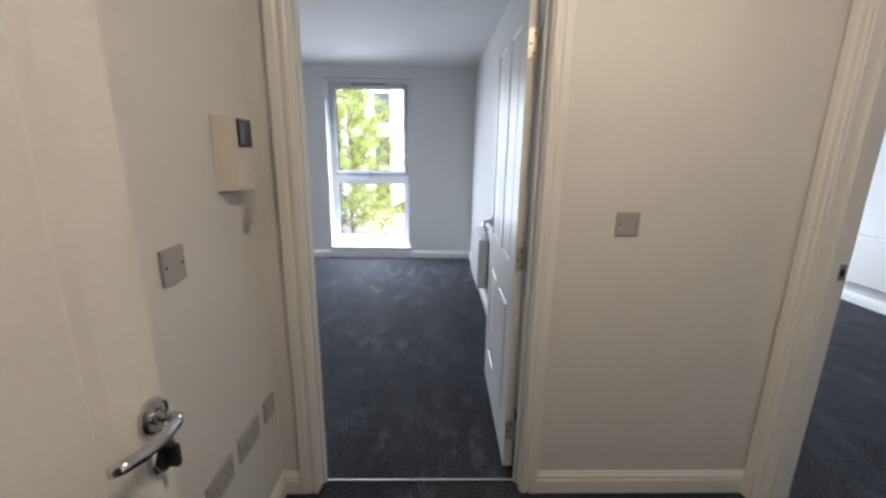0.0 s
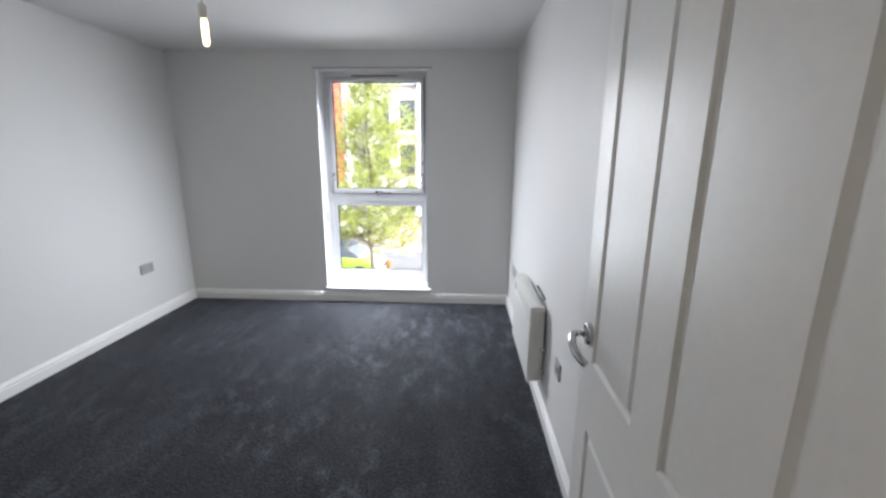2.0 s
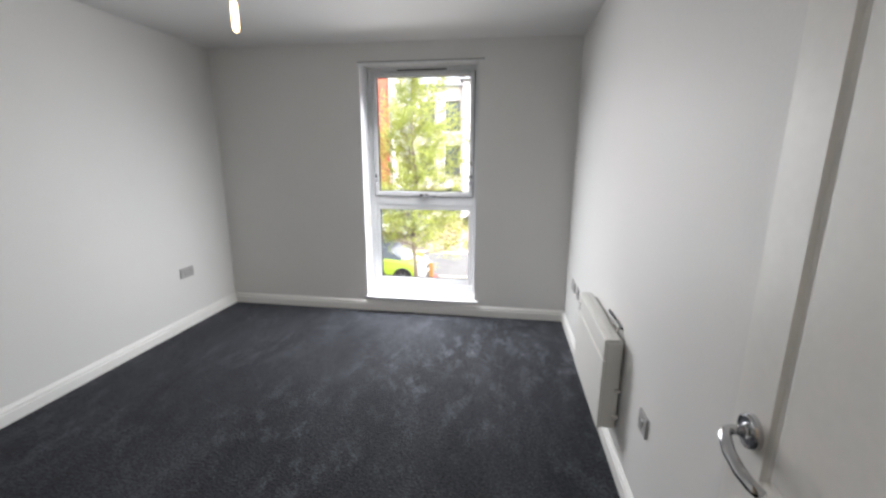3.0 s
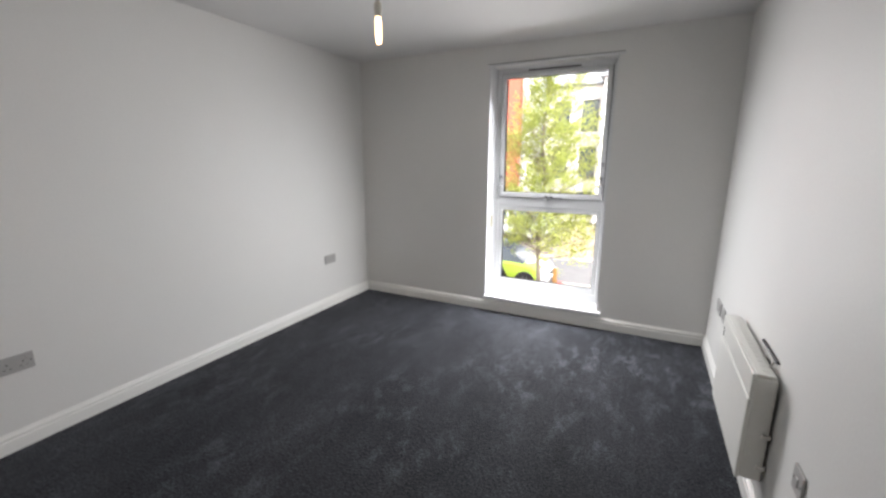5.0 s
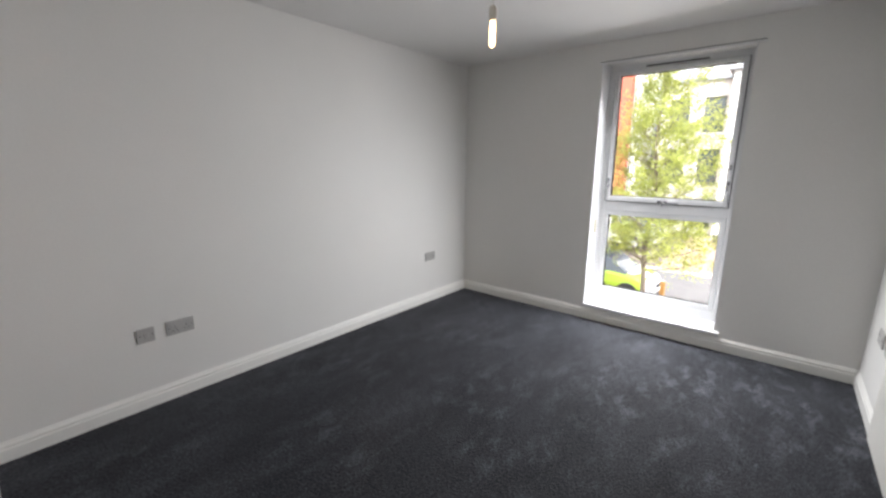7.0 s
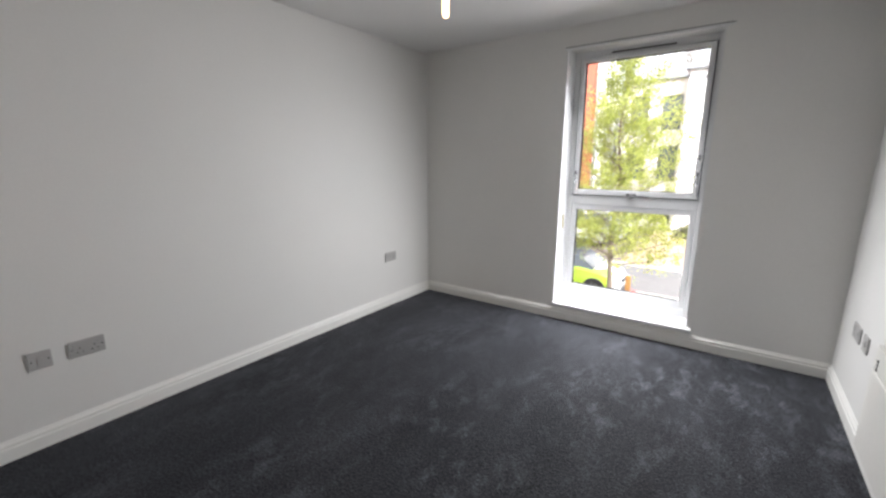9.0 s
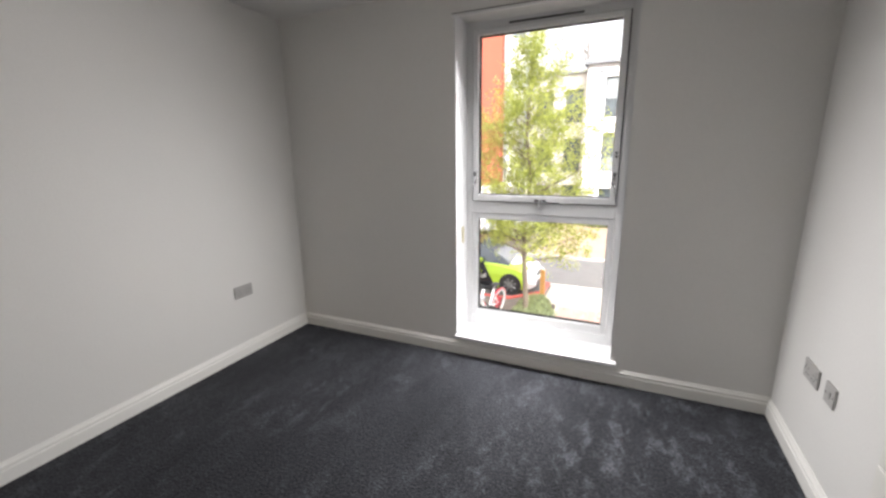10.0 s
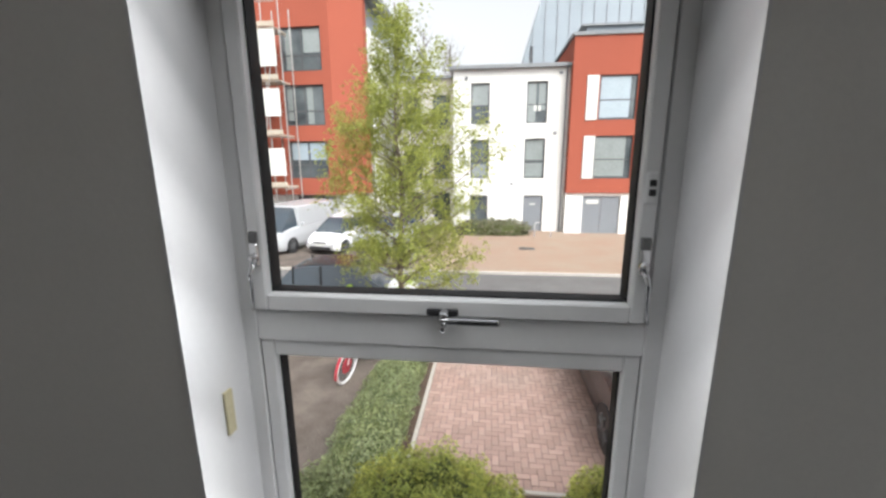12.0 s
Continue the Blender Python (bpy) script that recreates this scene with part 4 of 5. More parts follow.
def car(name, m, label, L, Wd, top, glass, wheel_r, axles, body, split=None, body2=None, cat="car"):
    """x runs from the tail (0) to the nose (L). top: the bonnet and belt line, glass: the roof line over it, as (x, z)."""
    e = thing(name, m, label, cat, "parked vehicles")
    hw = Wd / 2

    def section(x):
        end = min(x, L - x)
        w = hw * (1 - 0.16 * max(0, 1 - end / (0.16 * L)) ** 2)
        z = lerp_at(top, x)
        lo = 0.17 + 0.14 * max(0, 1 - end / (0.09 * L)) ** 2
        return [(x, -w * 0.93, lo), (x, -w, lo + 0.16), (x, -w * 1.0, z * 0.66), (x, -w * 0.955, z - 0.06), (x, -w * 0.88, z), (x, 0, z + 0.035), (x, w * 0.88, z), (x, w * 0.955, z - 0.06), (x, w, z * 0.66), (x, w, lo + 0.16), (x, w * 0.93, lo)]

    def stretch(a, b):
        bm = loft(bmesh.new(), [section(a + (b - a) * k / 18) for k in range(19)])
        if split:
            # the two colours meet on a slant, further back at the top
            for v in bm.verts:
                v.co.x -= 0.55 * (v.co.z - 0.35) * max(0.0, 1 - abs(v.co.x - split) / 0.7)
        return bm

    if split:
        part("body", stretch(0, split), body2, e, "black rear half of the body", smooth=False)
        part("bonnet", stretch(split, L - 0.28), body, e, "lime green front wings")
        part("nose", stretch(L - 0.28, L), WHITEC, e, "white nose")
    else:
        part("body", stretch(0, L), body, e)
    if split:
        # white bonnet skin over the green wings
        bm = bmesh.new()
        rows_ = []
        for k in range(9):
            x = L - 0.85 + 0.75 * k / 8
            z, w = lerp_at(top, x), hw * 0.60 * (1 - 0.10 * k / 8)
            rows_.append([(x, -w, z + 0.004), (x, 0, z + 0.046), (x, w, z + 0.004), (x, w, z - 0.03), (x, -w, z - 0.03)])
        part("bonnet_skin", loft(bm, rows_), WHITEC, e, "white bonnet")
    g0, g1 = glass[0][0], glass[-1][0]
    cab, roof = [], []
    for k in range(17):
        x = g0 + (g1 - g0) * k / 16
        zb, zr = lerp_at(top, x) - 0.01, max(lerp_at(glass, x), lerp_at(top, x) + 0.02)
        f = (zr - zb) / (max(z for _, z in glass) - zb)
        w0, w1 = hw * 0.87, hw * (0.87 - 0.15 * f)
        cab.append([(x, -w0, zb), (x, -w1, zr - 0.03 * f), (x, -w1 * 0.86, zr), (x, w1 * 0.86, zr), (x, w1, zr - 0.03 * f), (x, w0, zb)])
        if f > 0.86:
            roof.append([(x, -w1 * 1.015, zr - 0.055), (x, -w1 * 0.87, zr + 0.012), (x, 0, zr + 0.026), (x, w1 * 0.87, zr + 0.012), (x, w1 * 1.015, zr - 0.055), (x, 0, zr - 0.06)])
    part("windows", loft(bmesh.new(), cab), CGLASS, e, "dark car glass")
    part("roof", loft(bmesh.new(), roof), body2 or body, e)
    # pillars between the side windows
    zt = max(z for _, z in glass)
    for s in (-1, 1):
        for x in (g0 + 0.42 * (g1 - g0), g0 + 0.16 * (g1 - g0)):
            bm = tube(bmesh.new(), [(x, s * hw * 0.885, lerp_at(top, x) - 0.02), (x - 0.03, s * hw * 0.735, zt - 0.03)], 0.028, 6)
            part("pillar", bm, body2 or body, e)
        xm = g1 - 0.30 * (g1 - g0)
        mm = bmesh.new()
        box(mm, xm - 0.07, xm + 0.07, s * hw * 0.93, s * (hw * 0.93 + 0.17), lerp_at(top, xm) + 0.02, lerp_at(top, xm) + 0.15, bev=0.03, seg=2)
        part("mirror", mm, body, e)
        hl_ = bmesh.new()
        box(hl_, -0.13, 0.10, -0.17, 0.17, -0.06, 0.06, bev=0.03, seg=2, m=pose(L - 0.14, s * hw * 0.66, lerp_at(top, L - 0.05) - 0.10, 0, 18, -s * 24))
        part("headlight", hl_, LENSM, e, "clear headlight")
        for xa in axles:
            w = part("wheel", lathe(bmesh.new(), [(wheel_r * 0.70, -0.095), (wheel_r * 0.97, -0.095), (wheel_r, -0.06), (wheel_r, 0.06), (wheel_r * 0.97, 0.095), (wheel_r * 0.70, 0.095)], pose(xa, s * (hw - 0.085), wheel_r, 90), 28), TYRE, e, "black tyre on an alloy wheel")
            part("arch", lathe(bmesh.new(), [(wheel_r + 0.03, -0.02), (wheel_r + 0.03, 0.05), (wheel_r + 0.012, 0.051)], pose(xa, s * (hw - 0.038), wheel_r + 0.01, s * -90 + 0), 28), METB, e)
            bm = bmesh.new()
            tube(bm, [(xa, s * (hw - 0.02), wheel_r), (xa, s * (hw + 0.018), wheel_r)], wheel_r * 0.22, 14)
            for k in range(8):
                a = k * 2 * math.pi / 8 + 0.3
                tube(bm, [(xa, s * (hw + 0.012), wheel_r), (xa + math.cos(a) * wheel_r * 0.66, s * (hw + 0.014), wheel_r + math.sin(a) * wheel_r * 0.66)], wheel_r * 0.085, 6)
            part("rim", bm, WRIM, w)
    part("bumper", boxes((L - 0.09, L + 0.022, -hw * 0.66, hw * 0.66, 0.25, 0.385), bev=0.03, seg=2), METB, e, "black lower grille")
    part("grille", boxes((L - 0.06, L + 0.022, -hw * 0.40, hw * 0.40, 0.515, 0.585), bev=0.02, seg=2), METB, e)
    part("number_plate", boxes((L, L + 0.02, -0.26, 0.26, 0.415, 0.495), bev=0.003), NPLATE, e)
    return e


HATCH = ([(0, 0.80), (0.08, 0.90), (0.6, 0.93), (2.75, 0.90), (3.2, 0.82), (3.55, 0.68), (3.65, 0.52)], [(0.12, 0.98), (0.45, 1.38), (0.9, 1.47), (1.7, 1.49), (2.15, 1.42), (2.95, 0.93)])
lime = car("car", ST @ pose(-5.36, -0.42, G - 0.09), "lime green and black hatchback with white lettering", 3.75, 1.66, *HATCH, 0.30, (0.62, 3.02), LIME, 2.5, BLACKC)
car("car", pose(-6.10, 25.35, G, 0, 0, -104), "small white hatchback parked nose out", 3.65, 1.64, *HATCH, 0.29, (0.6, 2.95), WHITEC)
car("car", pose(-3.98, 25.75, G, 0, 0, -104), "silver-white hatchback parked behind the tree", 3.65, 1.68, *HATCH, 0.29, (0.6, 2.95), SILVER)
car("car", pose(2.74, 9.95, G, 0, 0, 90), "dark saloon parked on the block drive", 4.25, 1.74, [(0, 0.85), (0.1, 0.95), (0.9, 0.97), (2.9, 0.93), (3.7, 0.84), (4.15, 0.70), (4.25, 0.52)], [(0.5, 1.0), (1.1, 1.38), (1.7, 1.46), (2.2, 1.45), (2.6, 1.36), (3.3, 0.95)], 0.32, (0.85, 3.38), BLACKC)
car("van", pose(-8.65, 26.25, G, 0, 0, -100), "silver panel van parked nose out", 4.9, 1.95, [(0, 1.05), (0.05, 1.10), (3.7, 1.10), (4.3, 1.02), (4.75, 0.88), (4.9, 0.6)], [(0.02, 1.9), (0.1, 1.95), (3.0, 1.96), (3.5, 1.90), (4.45, 1.02)], 0.33, (0.9, 3.95), SILVER, cat="van")
# the van's blank load sides
part("load_side", boxes((0.02, 3.35, -0.905, 0.905, 1.04, 1.985), bev=0.06, seg=3), SILVER, [o for o in scene.objects if o.name == "van"][0])


def lettering(text, size, m, material, parent, name):
    cu = bpy.data.curves.new(name, "FONT")
    cu.body, cu.size, cu.extrude = text, size, 0.002
    tmp = bpy.data.objects.new(name, cu)
    scene.collection.objects.link(tmp)
    dg = bpy.context.evaluated_depsgraph_get()
    me = bpy.data.meshes.new_from_object(tmp.evaluated_get(dg))
    bpy.data.objects.remove(tmp)
    me.materials.clear()
    me.materials.append(material)
    ob = new(name, me)
    ob.parent = parent
    ob.matrix_basis = m
    return ob


lettering("lettings,", 0.21, pose(1.52, -0.842, 0.64, 86), LIME, lime, "lettering")
lettering("at Bristol", 0.21, pose(1.52, -0.842, 0.455, 88), WHITEC, lime, "lettering")


# ---- bicycle, posts ----
BIKEW, BIKER = paint("bike_white", (0.75, 0.75, 0.74), 0.35), paint("bike_red", (0.42, 0.03, 0.05), 0.35)


def bicycle(m):
    e = thing("bicycle", m, "white step-through hire bicycle with red wheels", "bicycle")
    r = 0.33
    for x in (0.0, 1.04):
        bm = bmesh.new()
        ang = [2 * math.pi * k / 28 for k in range(29)]
        tube(bm, [(x + r * math.cos(a), 0, r + r * math.sin(a)) for a in ang], 0.024, 8, False)
        w = part("wheel", bm, WHITEC, e, "pale tyre with a red disc")
        bm = bmesh.new()
        for k in range(14):
            a = k * 2 * math.pi / 14
            tube(bm, [(x, 0.02 * (-1) ** k, r), (x + (r - 0.02) * math.cos(a), 0, r + (r - 0.02) * math.sin(a))], 0.003, 4, False)
        part("spokes", bm, CHROME, w)
        bm = bmesh.new()
        for k in range(9):
            a = 0.15 + k * 0.36
            tube(bm, [(x + (r + 0.045) * math.cos(a), 0, r + (r + 0.045) * math.sin(a)), (x + (r + 0.045) * math.cos(a + 0.37), 0, r + (r + 0.045) * math.sin(a + 0.37))], 0.026, 6)
        part("mudguard", bm, BIKER, e, "red mudguard")
        bm = tube(bmesh.new(), [(x, -0.012, r), (x, 0.012, r)], 0.15, 18)
        part("disc", bm, BIKER, w, "red wheel disc")
    bm = bmesh.new()
    tube(bm, [(0.0, 0, r), (0.12, 0, 0.72), (0.17, 0, 0.95)], 0.024, 8)
    tube(bm, [(0.12, 0, 0.70), (0.30, 0, 0.46), (0.52, 0, 0.34), (0.62, 0, 0.34)], 0.034, 8)
    tube(bm, [(0.58, 0, 0.32), (0.72, 0, 0.86)], 0.028, 8)
    tube(bm, [(0.60, 0, 0.33), (1.04, 0, r)], 0.018, 8)
    tube(bm, [(0.68, 0, 0.68), (1.04, 0, r)], 0.018, 8)
    part("bike_frame", bm, BIKEW, e)
    part("saddle", boxes((0.60, 0.86, -0.08, 0.08, 0.88, 0.93), bev=0.025, seg=2), METB, e)
    part("handlebar", tube(bmesh.new(), [(0.28, -0.28, 1.04), (0.17, -0.18, 1.02), (0.17, 0.18, 1.02), (0.28, 0.28, 1.04)], 0.014, 8), METB, e)
    part("basket", boxes((-0.18, 0.05, -0.13, 0.13, 0.74, 0.755), (-0.18, -0.17, -0.13, 0.13, 0.755, 0.83), (0.04, 0.05, -0.13, 0.13, 0.755, 0.85), (-0.17, 0.04, -0.13, -0.12, 0.755, 0.82), (-0.17, 0.04, 0.12, 0.13, 0.755, 0.82), bev=0.004), RIM, e, "grey front carrier")
    part("crank", tube(bmesh.new(), [(0.60, -0.07, 0.32), (0.60, 0.07, 0.32)], 0.085, 16), METB, e)
    part("pedal", boxes((0.70, 0.80, -0.17, -0.08, 0.22, 0.25), bev=0.006), METB, e)
    part("pedal", boxes((0.40, 0.50, 0.08, 0.17, 0.40, 0.43), bev=0.006), METB, e)
    return e


bicycle(pose(-2.40, 12.16, G, 8, 0, 78))
bp_ = thing("bollard", ST @ pose(-1.33, -1.62, G - 0.002), "square orange-brown timber bollard by the road", "bollard")
part("post", boxes((-0.06, 0.06, -0.06, 0.06, 0, 0.88), bev=0.012, seg=2), POSTW, bp_)
bp2 = thing("cycle_post", pose(-3.1, 13.75, G), "black steel cycle stand post on the path", "post")
part("post", tube(bmesh.new(), [(0, 0, 0), (0, 0, 1.05)], 0.075, 16), METB, bp2)
part("cap", lathe(bmesh.new(), [(0.078, 1.05), (0.078, 1.08), (0.05, 1.10)]), METB, bp2)


# ---- the houses across the road ----
RENDERW = mat("white_render", (0.74, 0.73, 0.70), 0.9, vary=0.02, scale=0.6, grain=30, bump=0.05, spec=0.1, tint=(0.69, 0.68, 0.65))
RENDERB = mat("buff_render", (0.62, 0.59, 0.54), 0.9, vary=0.03, scale=0.6, grain=30, bump=0.05, spec=0.1)
REDC = mat("red_render", (0.34, 0.095, 0.060), 0.85, vary=0.03, scale=0.5, grain=30, bump=0.05, spec=0.15, tint=(0.315, 0.09, 0.058))
ZINC = mat("grey_zinc", (0.30, 0.34, 0.37), 0.5, 0.2, vary=0.05, scale=0.8, grain=20, bump=0.02)
FASCIA = mat("grey_fascia", (0.24, 0.25, 0.26), 0.6, vary=0.04, scale=3, bump=0.02)
WFRAME = mat("dark_grey_frame", (0.075, 0.08, 0.085), 0.5, vary=0.04, scale=8, bump=0.01)
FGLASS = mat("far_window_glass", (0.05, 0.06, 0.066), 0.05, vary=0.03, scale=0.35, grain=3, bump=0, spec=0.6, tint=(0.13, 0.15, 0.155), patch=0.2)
DOORG = mat("grey_steel_door", (0.20, 0.215, 0.235), 0.5, vary=0.03, scale=3, bump=0.02)
# pale tones that put both blinds and pane reflections into the colour
BLINDW = mat("pale_blind_reflection", (0.36, 0.43, 0.47), 0.06, vary=0.05, scale=2.5, grain=12, bump=0, spec=0.7)
BLINDG = mat("grey_green_blind_reflection", (0.27, 0.30, 0.295), 0.06, vary=0.08, scale=2.0, grain=9, bump=0, spec=0.7)
NET = mat("pale_panel", (0.62, 0.62, 0.585), 0.8, vary=0.03, bump=0.02)


def far_window(parent, x0, x1, z0, z1, y, cols=1, bar=0.45, blinds=()):
    """A window in the face at y that looks to -y: frame, panes, bars, a sill."""
    f = part("window", boxes((x0, x0 + 0.07, y - 0.015, y + 0.05, z0, z1), (x1 - 0.07, x1, y - 0.015, y + 0.05, z0, z1), (x0 + 0.07, x1 - 0.07, y - 0.015, y + 0.05, z0, z0 + 0.07), (x0 + 0.07, x1 - 0.07, y - 0.015, y + 0.05, z1 - 0.07, z1)), WFRAME, parent, "dark grey framed window")
    for k in range(cols):
        a, b = x0 + 0.07 + k * (x1 - x0 - 0.14) / cols, x0 + 0.07 + (k + 1) * (x1 - x0 - 0.14) / cols
        part("pane", boxes((a + 0.001, b - 0.001, y + 0.002, y + 0.02, z0 + 0.07, z1 - 0.07)), FGLASS, f)
        if k:
            part("mullion", boxes((a - 0.03, a + 0.03, y - 0.012, y + 0.001, z0 + 0.07, z1 - 0.07)), WFRAME, f)
    zb = z0 + bar * (z1 - z0)
    part("transom", boxes((x0 + 0.07, x1 - 0.07, y - 0.012, y + 0.001, zb - 0.03, zb + 0.03)), WFRAME, f)
    # pale panels on the panes, painted for blinds and reflections alike
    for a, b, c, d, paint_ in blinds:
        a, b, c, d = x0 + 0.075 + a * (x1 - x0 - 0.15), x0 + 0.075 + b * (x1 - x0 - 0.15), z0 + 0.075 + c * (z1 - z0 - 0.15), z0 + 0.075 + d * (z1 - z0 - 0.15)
        part("blind", boxes((a, b, y - 0.001, y + 0.0015, c, d)), paint_, f, "pale panel on the pane for blind and reflection")
    part("sill", boxes((x0 - 0.04, x1 + 0.04, y - 0.07, y - 0.016, z0 - 0.05, z0)), FASCIA, f)


def face(x0, x1, y, d, z0, z1, holes):
    """A wall of depth d with openings through it, in strips."""
    bm = bmesh.new()
    xs = sorted({x0, x1} | {h[0] for h in holes} | {h[1] for h in holes})
    for a, b in zip(xs, xs[1:]):
        hs = sorted((h[2], h[3]) for h in holes if h[0] < (a + b) / 2 < h[1])
        z = z0
        for lo, hi in hs:
            if lo > z:
                box(bm, a, b, y, y + d, z, lo)
            z = hi
        if z1 > z:
            box(bm, a, b, y, y + d, z, z1)
    return bm


# white block
wb = thing("house", pose(0, 0, 0), "three-storey white rendered house with a grey flat roof", "house", "houses across the road")
wins = [(-0.91, 0.08, 3.22, 5.30), (2.03, 3.10, 3.22, 5.32), (-0.91, 0.08, 0.33, 2.41), (2.0, 3.08, 0.33, 2.43), (-0.91, 0.06, -2.3, -0.61)]
Y0 = 28.5
part("wall", face(-1.85, 4.2, Y0, 0.3, G, 5.95, wins + [(2.03, 3.09, G, -0.6)]), RENDERW, wb)
part("side_wall", boxes((-1.85, -1.6, Y0 + 0.3, 34, G, 5.95), (-1.6, 4.2, Y0 + 0.9, 34, G, 5.95)), RENDERW, wb)
part("roof", boxes((-2.05, 4.25, Y0 - 0.25, 34, 5.951, 6.15), bev=0.02), FASCIA, wb)
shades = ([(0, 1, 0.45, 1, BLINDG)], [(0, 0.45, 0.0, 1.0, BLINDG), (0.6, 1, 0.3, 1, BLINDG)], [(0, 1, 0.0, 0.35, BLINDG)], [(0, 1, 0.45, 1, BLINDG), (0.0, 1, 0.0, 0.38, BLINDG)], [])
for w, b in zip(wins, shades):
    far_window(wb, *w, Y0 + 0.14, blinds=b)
dr = part("door", boxes((2.05, 3.07, Y0 + 0.12, Y0 + 0.17, G, -0.62), bev=0.005), DOORG, wb, "plain grey steel door")
part("sign", boxes((2.38, 2.70, Y0 + 0.112, Y0 + 0.119, -1.12, -1.06)), NET, dr)
part("notice", boxes((2.42, 2.56, Y0 + 0.131, Y0 + 0.138, 3.85, 4.20)), NET, wb)
part("notice", boxes((2.64, 2.78, Y0 + 0.131, Y0 + 0.138, 3.85, 4.20)), NET, wb)
for x, z in ((-1.15, 5.55), (3.72, 5.7), (3.55, 2.7), (1.35, 0.02)):
    part("wall_lamp", boxes((x - 0.08, x + 0.08, Y0 - 0.09, Y0 - 0.001, z - 0.07, z + 0.07), bev=0.02), FASCIA, wb)
part("downpipe", tube(bmesh.new(), [(4.02, Y0 - 0.08, G), (4.02, Y0 - 0.08, 5.95)], 0.045, 8), FASCIA, wb)

# buff block set back behind the tree
bb = thing("house", pose(0, 0, 0), "buff rendered house set back behind the tree", "house", "houses across the road")
bw = [(-4.9, -3.9, 3.1, 5.0), (-3.2, -2.2, 3.1, 5.0), (-4.9, -3.9, 0.2, 2.2), (-3.2, -2.2, 0.2, 2.2), (-4.9, -3.9, -2.3, -0.6), (-3.2, -2.2, -2.3, -0.6)]
part("wall", face(-5.5, -1.86, 30.2, 0.3, G, 5.85, bw), RENDERB, bb)
part("back", boxes((-5.5, -1.86, 31.2, 34, G, 5.85)), RENDERB, bb)
part("roof", boxes((-5.5, -2.06, 30.0, 34, 5.851, 6.02), bev=0.02), FASCIA, bb)
for w in bw:
    far_window(bb, *w, 30.34)

# red block beyond the white one
rb = thing("house", pose(0, 0, 0), "red rendered flats with white window panels", "house", "houses across the road")
rw = [(5.56, 7.38, 3.28, 5.42), (5.50, 7.38, 0.34, 2.50), (9.2, 11, 3.28, 5.42), (9.2, 11, 0.34, 2.5)]
Y1 = 27.9
part("wall", face(4.21, 13, Y1, 0.3, -0.42, 7.25, rw), REDC, rb)
part("ground_wall", face(4.21, 13, Y1 + 0.12, 0.3, G, -0.425, [(5.12, 7.05, G, -0.58)]), RENDERW, rb)
part("side_wall", boxes((4.21, 4.5, Y1 + 0.3, 36, -0.42, 7.25), (4.5, 13, Y1 + 1.2, 36, G, 7.25)), REDC, rb)
part("roof", boxes((4.1, 13.1, Y1 - 0.08, 36, 7.251, 7.42), bev=0.02), FASCIA, rb)
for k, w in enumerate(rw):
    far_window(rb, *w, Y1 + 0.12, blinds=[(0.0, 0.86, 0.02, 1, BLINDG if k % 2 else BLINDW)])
for z0, z1 in ((3.28, 5.42), (0.34, 2.5)):
    part("window_panel", boxes((4.93, 5.50, Y1 - 0.05, Y1 - 0.001, z0, z1), bev=0.01), NET, rb, "white panel beside the window")
dd = part("door", boxes((5.14, 6.08, Y1 + 0.2, Y1 + 0.26, G, -0.6), (6.10, 7.03, Y1 + 0.2, Y1 + 0.26, G, -0.6), bev=0.005), DOORG, rb, "grey double doors")
part("sign", boxes((5.3, 5.95, Y1 + 0.18, Y1 + 0.199, -1.0, -0.78)), NET, dd)
part("roof_lantern", boxes((5.0, 12, Y1 + 1.4, 34, 7.43, 8.0), bev=0.02), ZINC, rb)
part("roof_edge", boxes((4.75, 12.3, Y1 + 1.2, 34.4, 8.001, 8.12), bev=0.02), FASCIA, rb)
# zinc hall behind
zb = thing("house", pose(0, 0, 0), "tall grey zinc-clad block behind the flats", "house", "houses across the road")
bm = bmesh.new()
prism(bm, [(2.35, G), (2.35, 8.2), (3.7, 13.0), (16, 15.5), (16, G)], (0, 36.5, 0), (0, 46, 0), (1, 0, 0), (0, 0, 1))
part("wall", bm, ZINC, zb)
for k in range(15):
    x = 2.9 + k * 0.8
    part("seam", boxes((x - 0.02, x + 0.02, 36.45, 36.499, 5, 8.3 + (0 if x < 2.6 else min(4.4, (x - 2.4) * 3.4)))), FASCIA, zb)
part("slit_window", boxes((2.75, 2.95, 36.42, 36.499, 7.4, 8.9)), WFRAME, zb)

# red block with the scaffold
# drawn at 1 : 1.17 about the window, so that a storey comes to 2.75 m
GROW = pose(0.22, 5.54, 1.459) @ Matrix.Scale(1.17, 4) @ pose(-0.22, -5.54, -1.459)
lb = thing("house", GROW, "red rendered flats with large grey windows", "house", "houses across the road")
Y2 = 24.0
lw = [(-9.1, -7.25, 5.25, 7.05), (-9.1, -7.25, 2.93, 4.68), (-9.1, -7.25, 0.56, 2.24)]
part("wall", face(-16, -6.85, Y2, 0.3, -0.2, 9.0, lw), REDC, lb)
bm = bmesh.new()
prism(bm, [(-6.849, Y2), (-5.62, Y2 + 1.0), (-5.62, Y2 + 1.5), (-6.849, Y2 + 1.5)], (0, 0, -0.2), (0, 0, 8.6), (1, 0, 0), (0, 1, 0))
part("corner_wall", bm, REDC, lb, "angled red corner")
part("ground_wall", face(-16, -6.0, Y2 + 0.35, 0.3, G, -0.205, [(-9.05, -7.1, -1.6, -0.25)]), RENDERW, lb)
